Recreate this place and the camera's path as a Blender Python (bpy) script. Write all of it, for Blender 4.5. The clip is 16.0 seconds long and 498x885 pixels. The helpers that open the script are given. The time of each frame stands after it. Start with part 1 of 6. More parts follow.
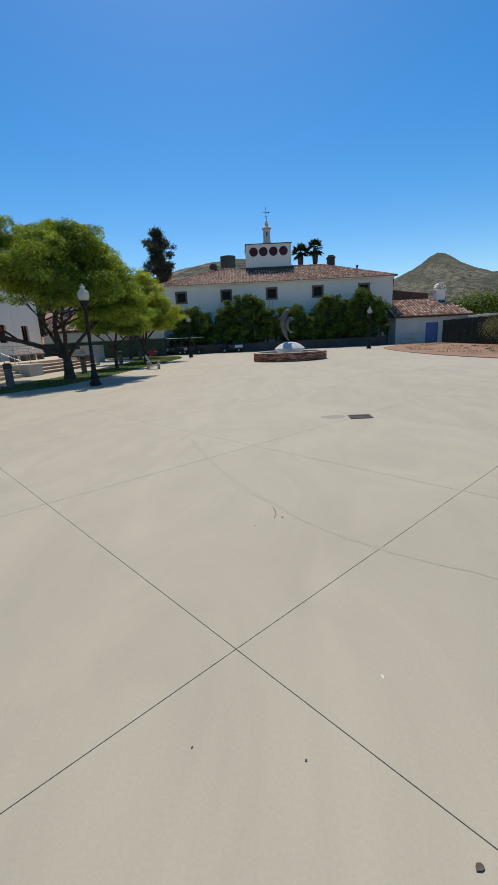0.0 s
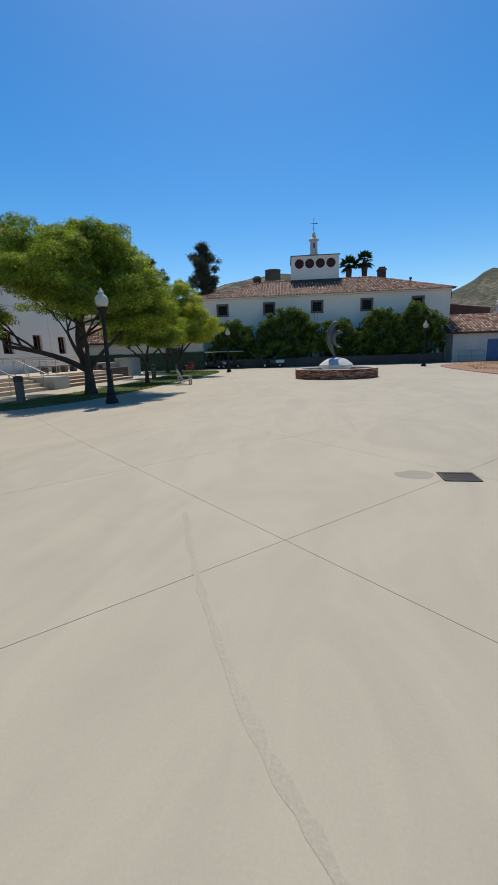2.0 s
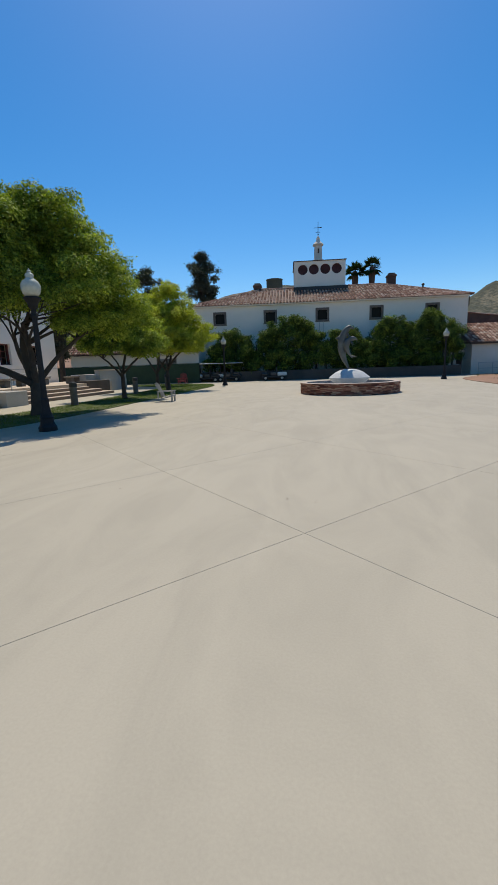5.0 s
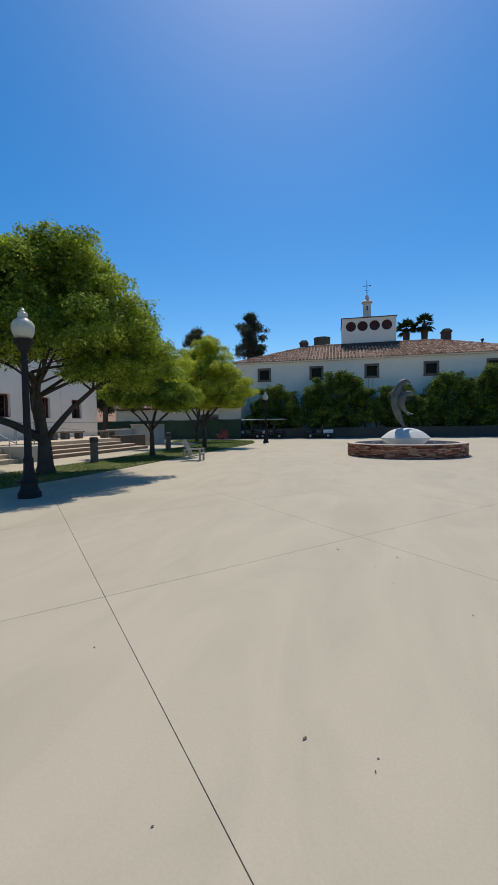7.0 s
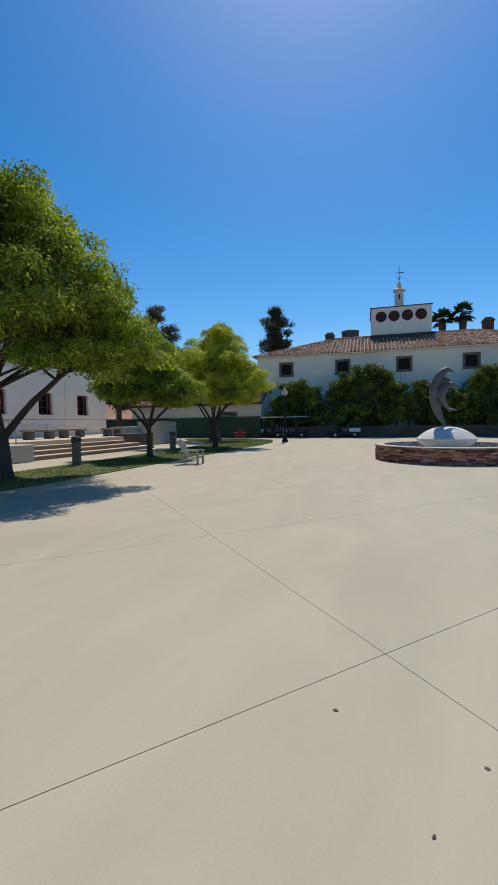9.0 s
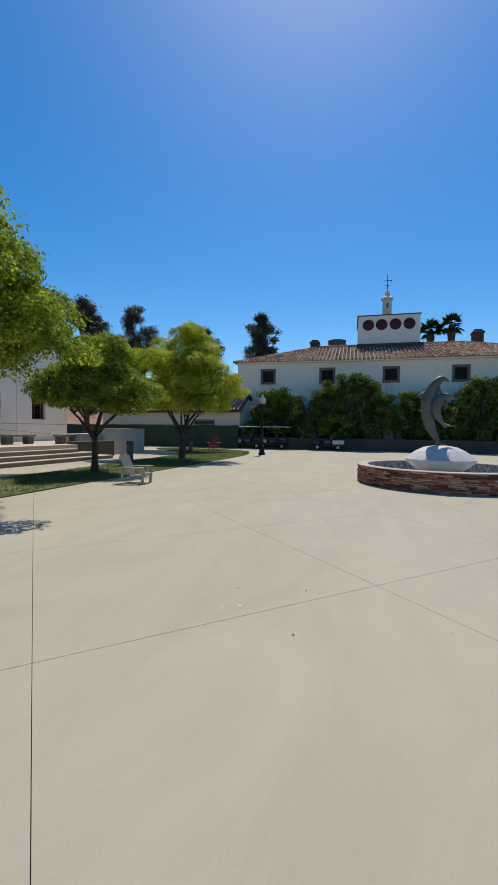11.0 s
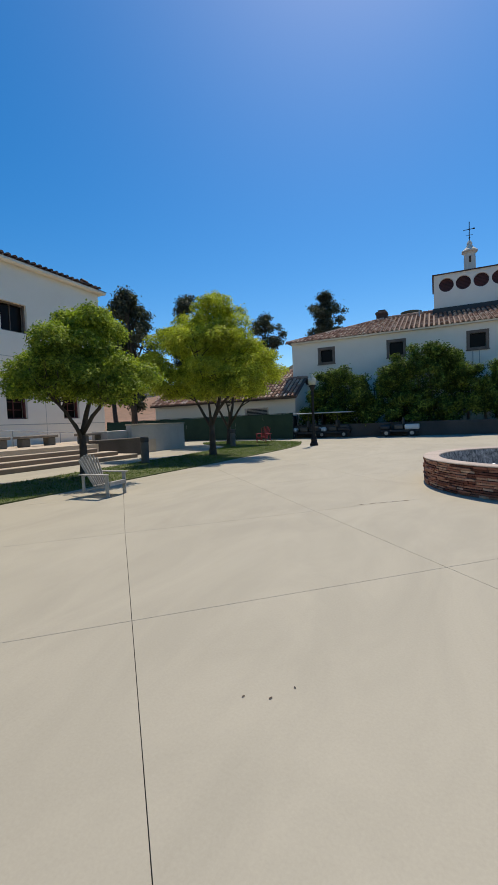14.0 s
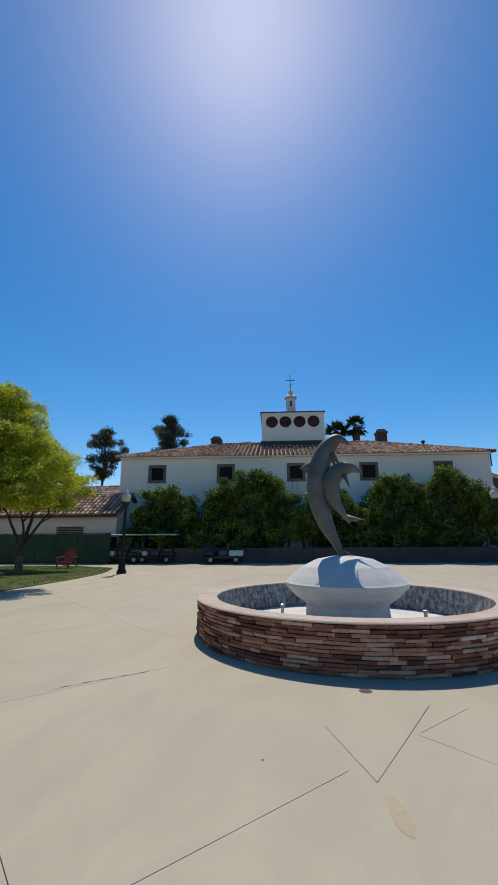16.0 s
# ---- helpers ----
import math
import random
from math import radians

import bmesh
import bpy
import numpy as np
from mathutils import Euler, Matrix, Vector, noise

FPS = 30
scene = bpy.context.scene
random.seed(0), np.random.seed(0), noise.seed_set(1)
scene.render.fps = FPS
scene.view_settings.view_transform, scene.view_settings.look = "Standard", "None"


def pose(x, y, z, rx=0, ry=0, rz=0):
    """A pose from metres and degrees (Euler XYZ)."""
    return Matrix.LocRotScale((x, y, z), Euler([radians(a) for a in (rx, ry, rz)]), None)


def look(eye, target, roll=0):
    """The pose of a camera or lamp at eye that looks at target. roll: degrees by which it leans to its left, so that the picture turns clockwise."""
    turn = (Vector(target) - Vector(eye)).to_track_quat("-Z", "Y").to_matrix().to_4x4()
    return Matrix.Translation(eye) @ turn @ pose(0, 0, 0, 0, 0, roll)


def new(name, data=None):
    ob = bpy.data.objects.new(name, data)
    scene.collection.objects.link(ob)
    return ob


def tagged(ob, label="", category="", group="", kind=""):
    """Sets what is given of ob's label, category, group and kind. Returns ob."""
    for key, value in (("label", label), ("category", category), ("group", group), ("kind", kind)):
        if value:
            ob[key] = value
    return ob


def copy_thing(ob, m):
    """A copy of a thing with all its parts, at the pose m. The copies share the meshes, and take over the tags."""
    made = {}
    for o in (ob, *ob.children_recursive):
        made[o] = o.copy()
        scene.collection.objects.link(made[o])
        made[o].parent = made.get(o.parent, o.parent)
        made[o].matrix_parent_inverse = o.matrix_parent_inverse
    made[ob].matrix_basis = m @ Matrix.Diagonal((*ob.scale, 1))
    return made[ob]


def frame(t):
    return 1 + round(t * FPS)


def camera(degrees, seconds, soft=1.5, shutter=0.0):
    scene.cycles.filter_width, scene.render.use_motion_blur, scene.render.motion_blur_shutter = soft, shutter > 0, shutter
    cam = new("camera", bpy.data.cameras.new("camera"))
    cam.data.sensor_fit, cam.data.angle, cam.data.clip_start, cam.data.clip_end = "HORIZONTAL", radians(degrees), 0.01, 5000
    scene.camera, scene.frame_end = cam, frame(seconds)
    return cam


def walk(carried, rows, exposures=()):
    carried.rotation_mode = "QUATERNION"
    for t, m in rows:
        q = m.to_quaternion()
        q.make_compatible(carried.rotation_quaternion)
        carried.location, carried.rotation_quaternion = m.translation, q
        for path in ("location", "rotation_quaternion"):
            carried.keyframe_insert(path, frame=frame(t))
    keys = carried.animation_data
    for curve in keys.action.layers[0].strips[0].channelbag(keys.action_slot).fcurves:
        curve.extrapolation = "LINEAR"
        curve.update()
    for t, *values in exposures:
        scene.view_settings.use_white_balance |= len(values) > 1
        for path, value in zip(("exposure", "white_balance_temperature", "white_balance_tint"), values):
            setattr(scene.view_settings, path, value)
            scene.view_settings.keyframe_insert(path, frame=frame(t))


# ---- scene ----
cam = camera(63.0, 16.0, soft=1.1)
PATH = [
    (0, (1.014, -0.339, 1.538), (0.834, 1.589, 1.038), -2.79),
    (0.5, (1.002, 0.317, 1.557), (0.884, 2.265, 1.117), -2.18),
    (1, (0.959, 0.991, 1.511), (0.764, 2.908, 0.977), -1.39),
    (1.5, (0.896, 1.679, 1.524), (0.661, 3.621, 1.108), -1.71),
    (2, (0.862, 2.311, 1.508), (0.492, 4.229, 1.082), -1.87),
    (2.5, (0.750, 2.941, 1.528), (0.385, 4.872, 1.157), -0.86),
    (3, (0.714, 3.665, 1.490), (0.432, 5.609, 1.119), -2.17),
    (5.5, (0.370, 6.960, 1.388), (-0.103, 8.868, 1.023), -1.57),
    (6, (0.344, 7.577, 1.392), (-0.273, 9.448, 1.049), -2.14),
    (6.5, (0.256, 8.235, 1.385), (-0.406, 10.119, 1.291), -1.14),
    (7, (0.299, 8.747, 1.395), (-0.303, 10.652, 1.305), -0.94),
    (7.5, (0.209, 9.444, 1.371), (-0.456, 11.330, 1.352), -0.49),
    (8, (0.227, 10.061, 1.392), (-0.473, 11.935, 1.400), -0.93),
    (8.5, (0.159, 10.686, 1.410), (-0.626, 12.525, 1.370), -1.17),
    (9, (0.195, 11.372, 1.371), (-0.535, 13.231, 1.273), -0.81),
    (9.5, (0.115, 11.945, 1.419), (-0.549, 13.828, 1.306), 0.80),
    (12, (0.103, 15.146, 1.512), (-0.584, 17.024, 1.479), 0.25),
    (12.5, (0.134, 15.796, 1.453), (-0.681, 17.613, 1.264), -0.56),
    (13, (0.120, 16.446, 1.439), (-0.912, 18.156, 1.340), -2.75),
    (13.5, (0.184, 17.037, 1.415), (-0.822, 18.759, 1.268), -2.80),
    (14, (0.198, 17.722, 1.379), (-0.808, 19.448, 1.278), -2.40),
    (14.5, (0.403, 18.409, 1.372), (-0.437, 20.222, 1.456), -1.65),
    (15, (0.549, 18.918, 1.409), (-0.060, 20.813, 1.608), -0.35),
    (15.5, (0.715, 19.488, 1.383), (0.239, 21.413, 1.642), 1.50),
    (16, (0.956, 20.030, 1.369), (0.658, 21.951, 1.841), -0.29),
]
walk(cam, [(t, look(eye, target, roll)) for t, eye, target, roll in PATH], [(0, 0.06, 6850, 10), (6, 0.05, 6850, 10), (9, 0.06, 6850, 10), (13, 0.10, 6850, 10), (14.5, 0.10, 6850, 10), (15.5, 0.05, 6850, 10), (16, -0.02, 6850, 10)])

# ---- light ----
SUN_EL, SUN_AZ = radians(60.8), radians(-9.7)   # azimuth from +y towards +x
SUN_DIR = Vector((math.sin(SUN_AZ) * math.cos(SUN_EL), math.cos(SUN_AZ) * math.cos(SUN_EL), math.sin(SUN_EL)))
world = bpy.data.worlds.new("world")
scene.world = world
world.use_nodes = True
wn = world.node_tree.nodes
sky = wn.new("ShaderNodeTexSky")
sky.sky_type, sky.sun_disc = "NISHITA", False
sky.sun_elevation, sky.sun_rotation = SUN_EL, SUN_AZ
sky.altitude, sky.air_density, sky.dust_density, sky.ozone_density = 200, 1.0, 0.42, 3.2
vivid = wn.new("ShaderNodeHueSaturation")
vivid.inputs["Saturation"].default_value = 1.43
world.node_tree.links.new(sky.outputs[0], vivid.inputs["Color"])
world.node_tree.links.new(vivid.outputs[0], wn["Background"].inputs[0])
wn["Background"].inputs[1].default_value = 0.126
sun = new("sun", bpy.data.lights.new("sun", "SUN"))
sun.data.energy, sun.data.angle, sun.data.color = 3.9, radians(0.53), (1.0, 0.935, 0.815)
sun.matrix_world = look(SUN_DIR * 100, (0, 0, 0))


# ---- materials ----
def nodes_of(name):
    m = bpy.data.materials.new(name)
    m.use_nodes = True
    nt = m.node_tree
    return m, nt, nt.nodes["Principled BSDF"]


def mix(nt, fac, a, b, mode="MIX"):
    n = nt.nodes.new("ShaderNodeMix")
    n.data_type, n.blend_type = "RGBA", mode
    for sock, v in ((n.inputs[0], fac), (n.inputs[6], a), (n.inputs[7], b)):
        if isinstance(v, (int, float)):
            sock.default_value = v
        elif isinstance(v, (tuple, list)):
            sock.default_value = (*v[:3], 1)
        else:
            nt.links.new(v, sock)
    return n.outputs[2]


def coords(nt, kind="Object", scale=None):
    c = nt.nodes.new("ShaderNodeTexCoord").outputs[kind]
    if scale is None:
        return c
    mp = nt.nodes.new("ShaderNodeMapping")
    mp.inputs["Scale"].default_value = scale
    nt.links.new(c, mp.inputs[0])
    return mp.outputs[0]


def world_place(nt, scale=None):
    c = nt.nodes.new("ShaderNodeNewGeometry").outputs["Position"]
    if scale is None:
        return c
    mp = nt.nodes.new("ShaderNodeMapping")
    mp.inputs["Scale"].default_value = scale
    nt.links.new(c, mp.inputs[0])
    return mp.outputs[0]


def noise_tex(nt, where, scale, detail=4, rough=0.55, distort=0.0):
    n = nt.nodes.new("ShaderNodeTexNoise")
    n.inputs["Scale"].default_value, n.inputs["Detail"].default_value = scale, detail
    n.inputs["Roughness"].default_value, n.inputs["Distortion"].default_value = rough, distort
    nt.links.new(where, n.inputs["Vector"])
    return n.outputs["Fac"]


def ramp(nt, fac, stops):
    r = nt.nodes.new("ShaderNodeValToRGB")
    nt.links.new(fac, r.inputs[0])
    e = r.color_ramp.elements
    while len(e) < len(stops):
        e.new(0.5)
    for el, (p, c) in zip(e, stops):
        el.position = p
        el.color = (*c, 1) if isinstance(c, (tuple, list)) else (c, c, c, 1)
    return r.outputs[0]


def bump(nt, bsdf, height, strength=0.3, distance=0.01):
    b = nt.nodes.new("ShaderNodeBump")
    b.inputs["Strength"].default_value, b.inputs["Distance"].default_value = strength, distance
    nt.links.new(height, b.inputs["Height"])
    nt.links.new(b.outputs[0], bsdf.inputs["Normal"])


def put(nt, bsdf, colour, rough=0.8, metal=0.0, spec=None):
    if isinstance(colour, (tuple, list)):
        bsdf.inputs["Base Color"].default_value = (*colour[:3], 1)
    else:
        nt.links.new(colour, bsdf.inputs["Base Color"])
    if isinstance(rough, (int, float)):
        bsdf.inputs["Roughness"].default_value = rough
    else:
        nt.links.new(rough, bsdf.inputs["Roughness"])
    bsdf.inputs["Metallic"].default_value = metal
    if spec is not None:
        bsdf.inputs["Specular IOR Level"].default_value = spec


def surface(name, base, dark, big=0.6, fine=30.0, rough=0.8, relief=0.3, depth=0.004, spread=(0.3, 0.75), metal=0.0, grain=0.12, spec=None):
    """A worn surface: patches at a large scale, grain at a fine one."""
    m, nt, b = nodes_of(name)
    w = world_place(nt)
    patches = ramp(nt, noise_tex(nt, w, big, 6, 0.6), [(spread[0], dark), (spread[1], base)])
    g = noise_tex(nt, w, fine, 5, 0.65)
    c = mix(nt, grain, patches, ramp(nt, g, [(0.3, 0.0), (0.7, 1.0)]), "OVERLAY")
    put(nt, b, c, rough, metal, spec)
    bump(nt, b, g, relief, depth)
    return m


def concrete_plaza():
    m, nt, b = nodes_of("plaza_concrete")
    w = world_place(nt)
    info = nt.nodes.new("ShaderNodeObjectInfo").outputs["Random"]
    tone = ramp(nt, info, [(0.0, (0.387, 0.347, 0.269)), (1.0, (0.400, 0.359, 0.279))])
    wash = ramp(nt, noise_tex(nt, w, 0.16, 6, 0.6, 0.8), [(0.32, 0.0), (0.62, 1.0)])
    c = mix(nt, wash, (0.356, 0.318, 0.246), tone)
    trowel = ramp(nt, noise_tex(nt, world_place(nt, (0.9, 0.35, 1)), 1.1, 5, 0.62, 1.6), [(0.36, 0.0), (0.6, 1.0)])
    c = mix(nt, 0.16, c, mix(nt, trowel, (0.28, 0.255, 0.21), (0.51, 0.455, 0.365)))
    spots = ramp(nt, noise_tex(nt, w, 3.1, 3, 0.5), [(0.66, 0.0), (0.78, 1.0)])
    c = mix(nt, mix(nt, 0.25, (0, 0, 0), spots), c, (0.35, 0.31, 0.25))
    g = noise_tex(nt, w, 70, 6, 0.7)
    c = mix(nt, 0.05, c, ramp(nt, g, [(0.3, 0.0), (0.7, 1.0)]), "OVERLAY")
    put(nt, b, c, 0.78, 0, 0.3)
    bump(nt, b, g, 0.08, 0.0015)
    return m


def leaf_material(name, dark, mid, light, glow=0.35, gloss=0.10):
    m, nt, b = nodes_of(name)
    isl = nt.nodes.new("ShaderNodeNewGeometry").outputs["Random Per Island"]
    clump = noise_tex(nt, world_place(nt), 1.5, 3)
    f = nt.nodes.new("ShaderNodeMath")
    f.operation = "MULTIPLY_ADD"
    nt.links.new(isl, f.inputs[0])
    f.inputs[1].default_value = 0.3
    sub = nt.nodes.new("ShaderNodeMath")
    sub.operation = "MULTIPLY"
    nt.links.new(clump, sub.inputs[0])
    sub.inputs[1].default_value = 0.75
    nt.links.new(sub.outputs[0], f.inputs[2])
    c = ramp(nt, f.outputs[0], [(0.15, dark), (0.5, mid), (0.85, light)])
    put(nt, b, c, 0.6, 0, gloss)
    t = nt.nodes.new("ShaderNodeBsdfTranslucent")
    tc = mix(nt, 1.0, c, (1.12, 1.38, 0.42), "MULTIPLY")
    nt.links.new(tc, t.inputs[0])
    ms = nt.nodes.new("ShaderNodeMixShader")
    ms.inputs[0].default_value = glow
    nt.links.new(b.outputs[0], ms.inputs[1])
    nt.links.new(t.outputs[0], ms.inputs[2])
    nt.links.new(ms.outputs[0], nt.nodes["Material Output"].inputs[0])
    return m


def varied(name, stops, rough=0.85, island=False, relief=0.5, fine=40.0, depth=0.004):
    """Pieces that differ from one to the next."""
    m, nt, b = nodes_of(name)
    r = nt.nodes.new("ShaderNodeNewGeometry").outputs["Random Per Island"] if island else nt.nodes.new("ShaderNodeObjectInfo").outputs["Random"]
    c = ramp(nt, r, stops)
    g = noise_tex(nt, world_place(nt), fine, 5, 0.65)
    p = noise_tex(nt, world_place(nt), 7.0, 4)
    c = mix(nt, 0.35, c, ramp(nt, p, [(0.3, 0.1), (0.7, 0.85)]), "OVERLAY")
    c = mix(nt, 0.2, c, ramp(nt, g, [(0.3, 0.0), (0.7, 1.0)]), "OVERLAY")
    put(nt, b, c, rough)
    bump(nt, b, g, relief, depth)
    return m


M_PLAZA = concrete_plaza()
M_JOINT = surface("joint_filler", (0.075, 0.066, 0.056), (0.03, 0.027, 0.024), 2.0)
M_STUCCO = surface("white_stucco", (0.88, 0.805, 0.70), (0.80, 0.725, 0.62), 0.35, 22, 0.88, 0.35, 0.006, grain=0.06)
M_STUCCO_WARM = surface("warm_stucco", (0.72, 0.67, 0.59), (0.60, 0.55, 0.48), 0.4, 22, 0.88, 0.35, 0.006, grain=0.08)
M_GREYWALL = surface("grey_wall_render", (0.52, 0.49, 0.45), (0.38, 0.36, 0.33), 0.7, 25, 0.88, 0.3, 0.005)
# This brown holds the shade of risers that face away from the sun.
M_RISER = surface("shade_darkened_brown_riser", (0.25, 0.185, 0.135), (0.17, 0.125, 0.095), 1.5, 30, 0.9)
# Darker than the stained render itself: the shade these walls stand in is included.
M_PLANTER = surface("stained_shade_dark_brown_grey_render", (0.105, 0.085, 0.07), (0.06, 0.05, 0.042), 0.8, 25, 0.9, 0.3, 0.005)
M_BENCH = surface("stained_weathered_stone", (0.33, 0.275, 0.215), (0.15, 0.125, 0.10), 2.2, 30, 0.9, 0.5, 0.008)
M_STEP = surface("step_concrete", (0.56, 0.46, 0.35), (0.44, 0.35, 0.265), 0.9, 30, 0.85)
M_TILE = varied("terracotta_tile", [(0.0, (0.17, 0.075, 0.05)), (0.3, (0.30, 0.15, 0.10)), (0.6, (0.42, 0.25, 0.18)), (0.85, (0.50, 0.35, 0.27)), (1.0, (0.58, 0.46, 0.38))], 0.85, True)
M_TILE_UNDER = surface("roof_underlay", (0.16, 0.08, 0.055), (0.09, 0.05, 0.04), 2.0)
M_TILE_DARK = varied("dark_terracotta_tile", [(0.0, (0.06, 0.04, 0.035)), (0.6, (0.12, 0.07, 0.055)), (1.0, (0.2, 0.13, 0.1))], 0.85, True)
M_FRAME = surface("brown_window_surround", (0.21, 0.155, 0.12), (0.13, 0.098, 0.078), 3.0, 40, 0.75)
M_REDFRAME = surface("dark_red_window_frame", (0.16, 0.04, 0.03), (0.10, 0.03, 0.025), 3.0, 40, 0.6)
M_LOUVRE = surface("dark_red_louvre", (0.13, 0.045, 0.04), (0.08, 0.03, 0.028), 4.0, 40, 0.7)
M_BRICKCHIM = surface("brown_brick_chimney", (0.11, 0.065, 0.05), (0.065, 0.042, 0.035), 3.0, 30, 0.9)
M_WOODDARK = surface("dark_brown_timber", (0.10, 0.06, 0.04), (0.06, 0.04, 0.03), 3.0, 40, 0.8)
M_BLACK = surface("black_painted_iron", (0.022, 0.022, 0.024), (0.014, 0.014, 0.015), 5.0, 60, 0.6, 0.15, spec=0.2)
M_BRONZE = surface("grey_green_bronze", (0.135, 0.145, 0.135), (0.07, 0.077, 0.072), 3.5, 40, 0.55, 0.2, 0.003, metal=0.25)
M_BASIN = surface("pale_grey_concrete_bowl", (0.60, 0.60, 0.58), (0.45, 0.455, 0.45), 2.5, 40, 0.75, 0.25)
M_BASINFLOOR = surface("white_basin_floor", (0.66, 0.65, 0.62), (0.5, 0.49, 0.47), 1.6, 40, 0.8)
M_COPING = surface("pinkish_coping", (0.52, 0.42, 0.35), (0.38, 0.30, 0.25), 2.5, 40, 0.8)
M_STONE = varied("red_ledgestone", [(0.0, (0.085, 0.026, 0.017)), (0.3, (0.23, 0.078, 0.048)), (0.6, (0.33, 0.135, 0.085)), (0.85, (0.44, 0.235, 0.155)), (1.0, (0.54, 0.37, 0.27))], 0.85)
M_STONE_STUFF = varied("red_ledgestone_far", [(0.0, (0.10, 0.04, 0.03)), (0.3, (0.23, 0.095, 0.065)), (0.6, (0.31, 0.15, 0.105)), (1.0, (0.45, 0.28, 0.2))], 0.85, True)
M_MORTAR = surface("dark_mortar", (0.10, 0.07, 0.06), (0.06, 0.045, 0.04), 5)
M_BARK = surface("grey_brown_bark", (0.085, 0.062, 0.048), (0.04, 0.032, 0.026), 4.0, 30, 0.9, 0.8, 0.02)
M_LEAF1 = leaf_material("camphor_leaf", (0.022, 0.040, 0.008), (0.20, 0.255, 0.042), (0.70, 0.70, 0.13), 0.34)
M_LEAF3 = leaf_material("yellow_green_leaf", (0.035, 0.060, 0.011), (0.36, 0.375, 0.052), (0.92, 0.83, 0.14), 0.37)
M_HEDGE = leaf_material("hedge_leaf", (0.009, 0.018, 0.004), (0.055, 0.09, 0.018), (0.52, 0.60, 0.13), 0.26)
M_EUC = leaf_material("eucalyptus_leaf", (0.035, 0.042, 0.028), (0.075, 0.08, 0.06), (0.13, 0.13, 0.10), 0.2, 0.08)
M_DRYLEAF = leaf_material("dry_shrub_leaf", (0.09, 0.08, 0.04), (0.2, 0.17, 0.09), (0.34, 0.28, 0.16), 0.25)
M_PALM = leaf_material("palm_leaf", (0.012, 0.025, 0.008), (0.03, 0.05, 0.015), (0.07, 0.10, 0.03), 0.15)
M_GRASS = leaf_material("grass_blade", (0.03, 0.06, 0.01), (0.08, 0.13, 0.02), (0.19, 0.22, 0.05), 0.3)
M_TURF = surface("turf_soil", (0.12, 0.14, 0.04), (0.065, 0.075, 0.025), 1.2, 35, 0.95, 0.6, 0.01)
M_DIRT = surface("reddish_brown_dirt", (0.34, 0.19, 0.115), (0.21, 0.125, 0.08), 0.35, 18, 0.95, 0.7, 0.02)
M_EARTH = surface("dry_earth", (0.30, 0.24, 0.16), (0.18, 0.15, 0.10), 0.08, 3, 0.95, 0.6, 0.05)
M_SCREEN = surface("dark_green_screen_cloth", (0.042, 0.078, 0.058), (0.028, 0.055, 0.042), 0.8, 60, 0.9, 0.3, spec=0.1)
M_SCREEN_DARK = surface("blackish_green_screen_cloth", (0.013, 0.026, 0.024), (0.008, 0.017, 0.016), 0.8, 60, 0.9, 0.3, spec=0.1)
M_STEEL = surface("galvanised_steel", (0.45, 0.45, 0.45), (0.3, 0.3, 0.3), 4, 50, 0.4, 0.1, metal=0.8)
M_WEATHERED = surface("weathered_grey_wood", (0.46, 0.43, 0.38), (0.28, 0.26, 0.235), 5, 45, 0.85, 0.4)
M_REDWOOD = surface("red_painted_wood", (0.42, 0.05, 0.06), (0.28, 0.03, 0.04), 3, 40, 0.55, 0.2)
M_BOLLARD = surface("grey_bollard_concrete", (0.15, 0.138, 0.122), (0.09, 0.084, 0.075), 3, 40, 0.85)
M_BLUEDOOR = surface("blue_painted_door", (0.115, 0.20, 0.38), (0.085, 0.15, 0.29), 2, 40, 0.6, 0.15)
M_WHITEPLASTIC = surface("white_plastic", (0.75, 0.75, 0.73), (0.62, 0.62, 0.6), 3, 40, 0.4, 0.05)
M_DARKPLASTIC = surface("dark_plastic", (0.03, 0.03, 0.032), (0.02, 0.02, 0.02), 3, 40, 0.5, 0.1)
M_SEAT = surface("dark_vinyl_seat", (0.11, 0.095, 0.08), (0.075, 0.065, 0.055), 3, 40, 0.5, 0.1)
M_RUBBER = surface("black_rubber", (0.02, 0.02, 0.02), (0.012, 0.012, 0.012), 5, 40, 0.8)
M_IRONGRATE = surface("rusty_iron_grate", (0.085, 0.075, 0.065), (0.04, 0.036, 0.033), 8, 50, 0.7, 0.3, metal=0.4)
M_PUDDLE = surface("darkened_concrete", (0.30, 0.268, 0.212), (0.265, 0.237, 0.19), 1.5, 60, 0.8)
M_STAIN = surface("rust_stain", (0.375, 0.29, 0.19), (0.37, 0.318, 0.235), 3, 60, 0.8)
M_CRACK = surface("faintly_darker_concrete", (0.362, 0.324, 0.254), (0.34, 0.303, 0.24), 1.5, 60, 0.8)
M_CHIP = surface("pale_chip", (0.62, 0.58, 0.52), (0.55, 0.51, 0.45), 6, 60, 0.85)
M_DEBRIS = surface("dead_leaf", (0.12, 0.085, 0.055), (0.07, 0.05, 0.035), 9, 60, 0.9)
M_ROCK = surface("brown_rock", (0.30, 0.23, 0.17), (0.18, 0.14, 0.11), 2.5, 20, 0.9, 0.7, 0.02)
M_TANK = surface("green_brown_tank", (0.085, 0.08, 0.05), (0.055, 0.055, 0.035), 0.8, 10, 0.7)


def glass_material():
    m, nt, b = nodes_of("dark_window_glass")
    put(nt, b, (0.014, 0.010, 0.008), 0.2, 0, 0.08)
    return m


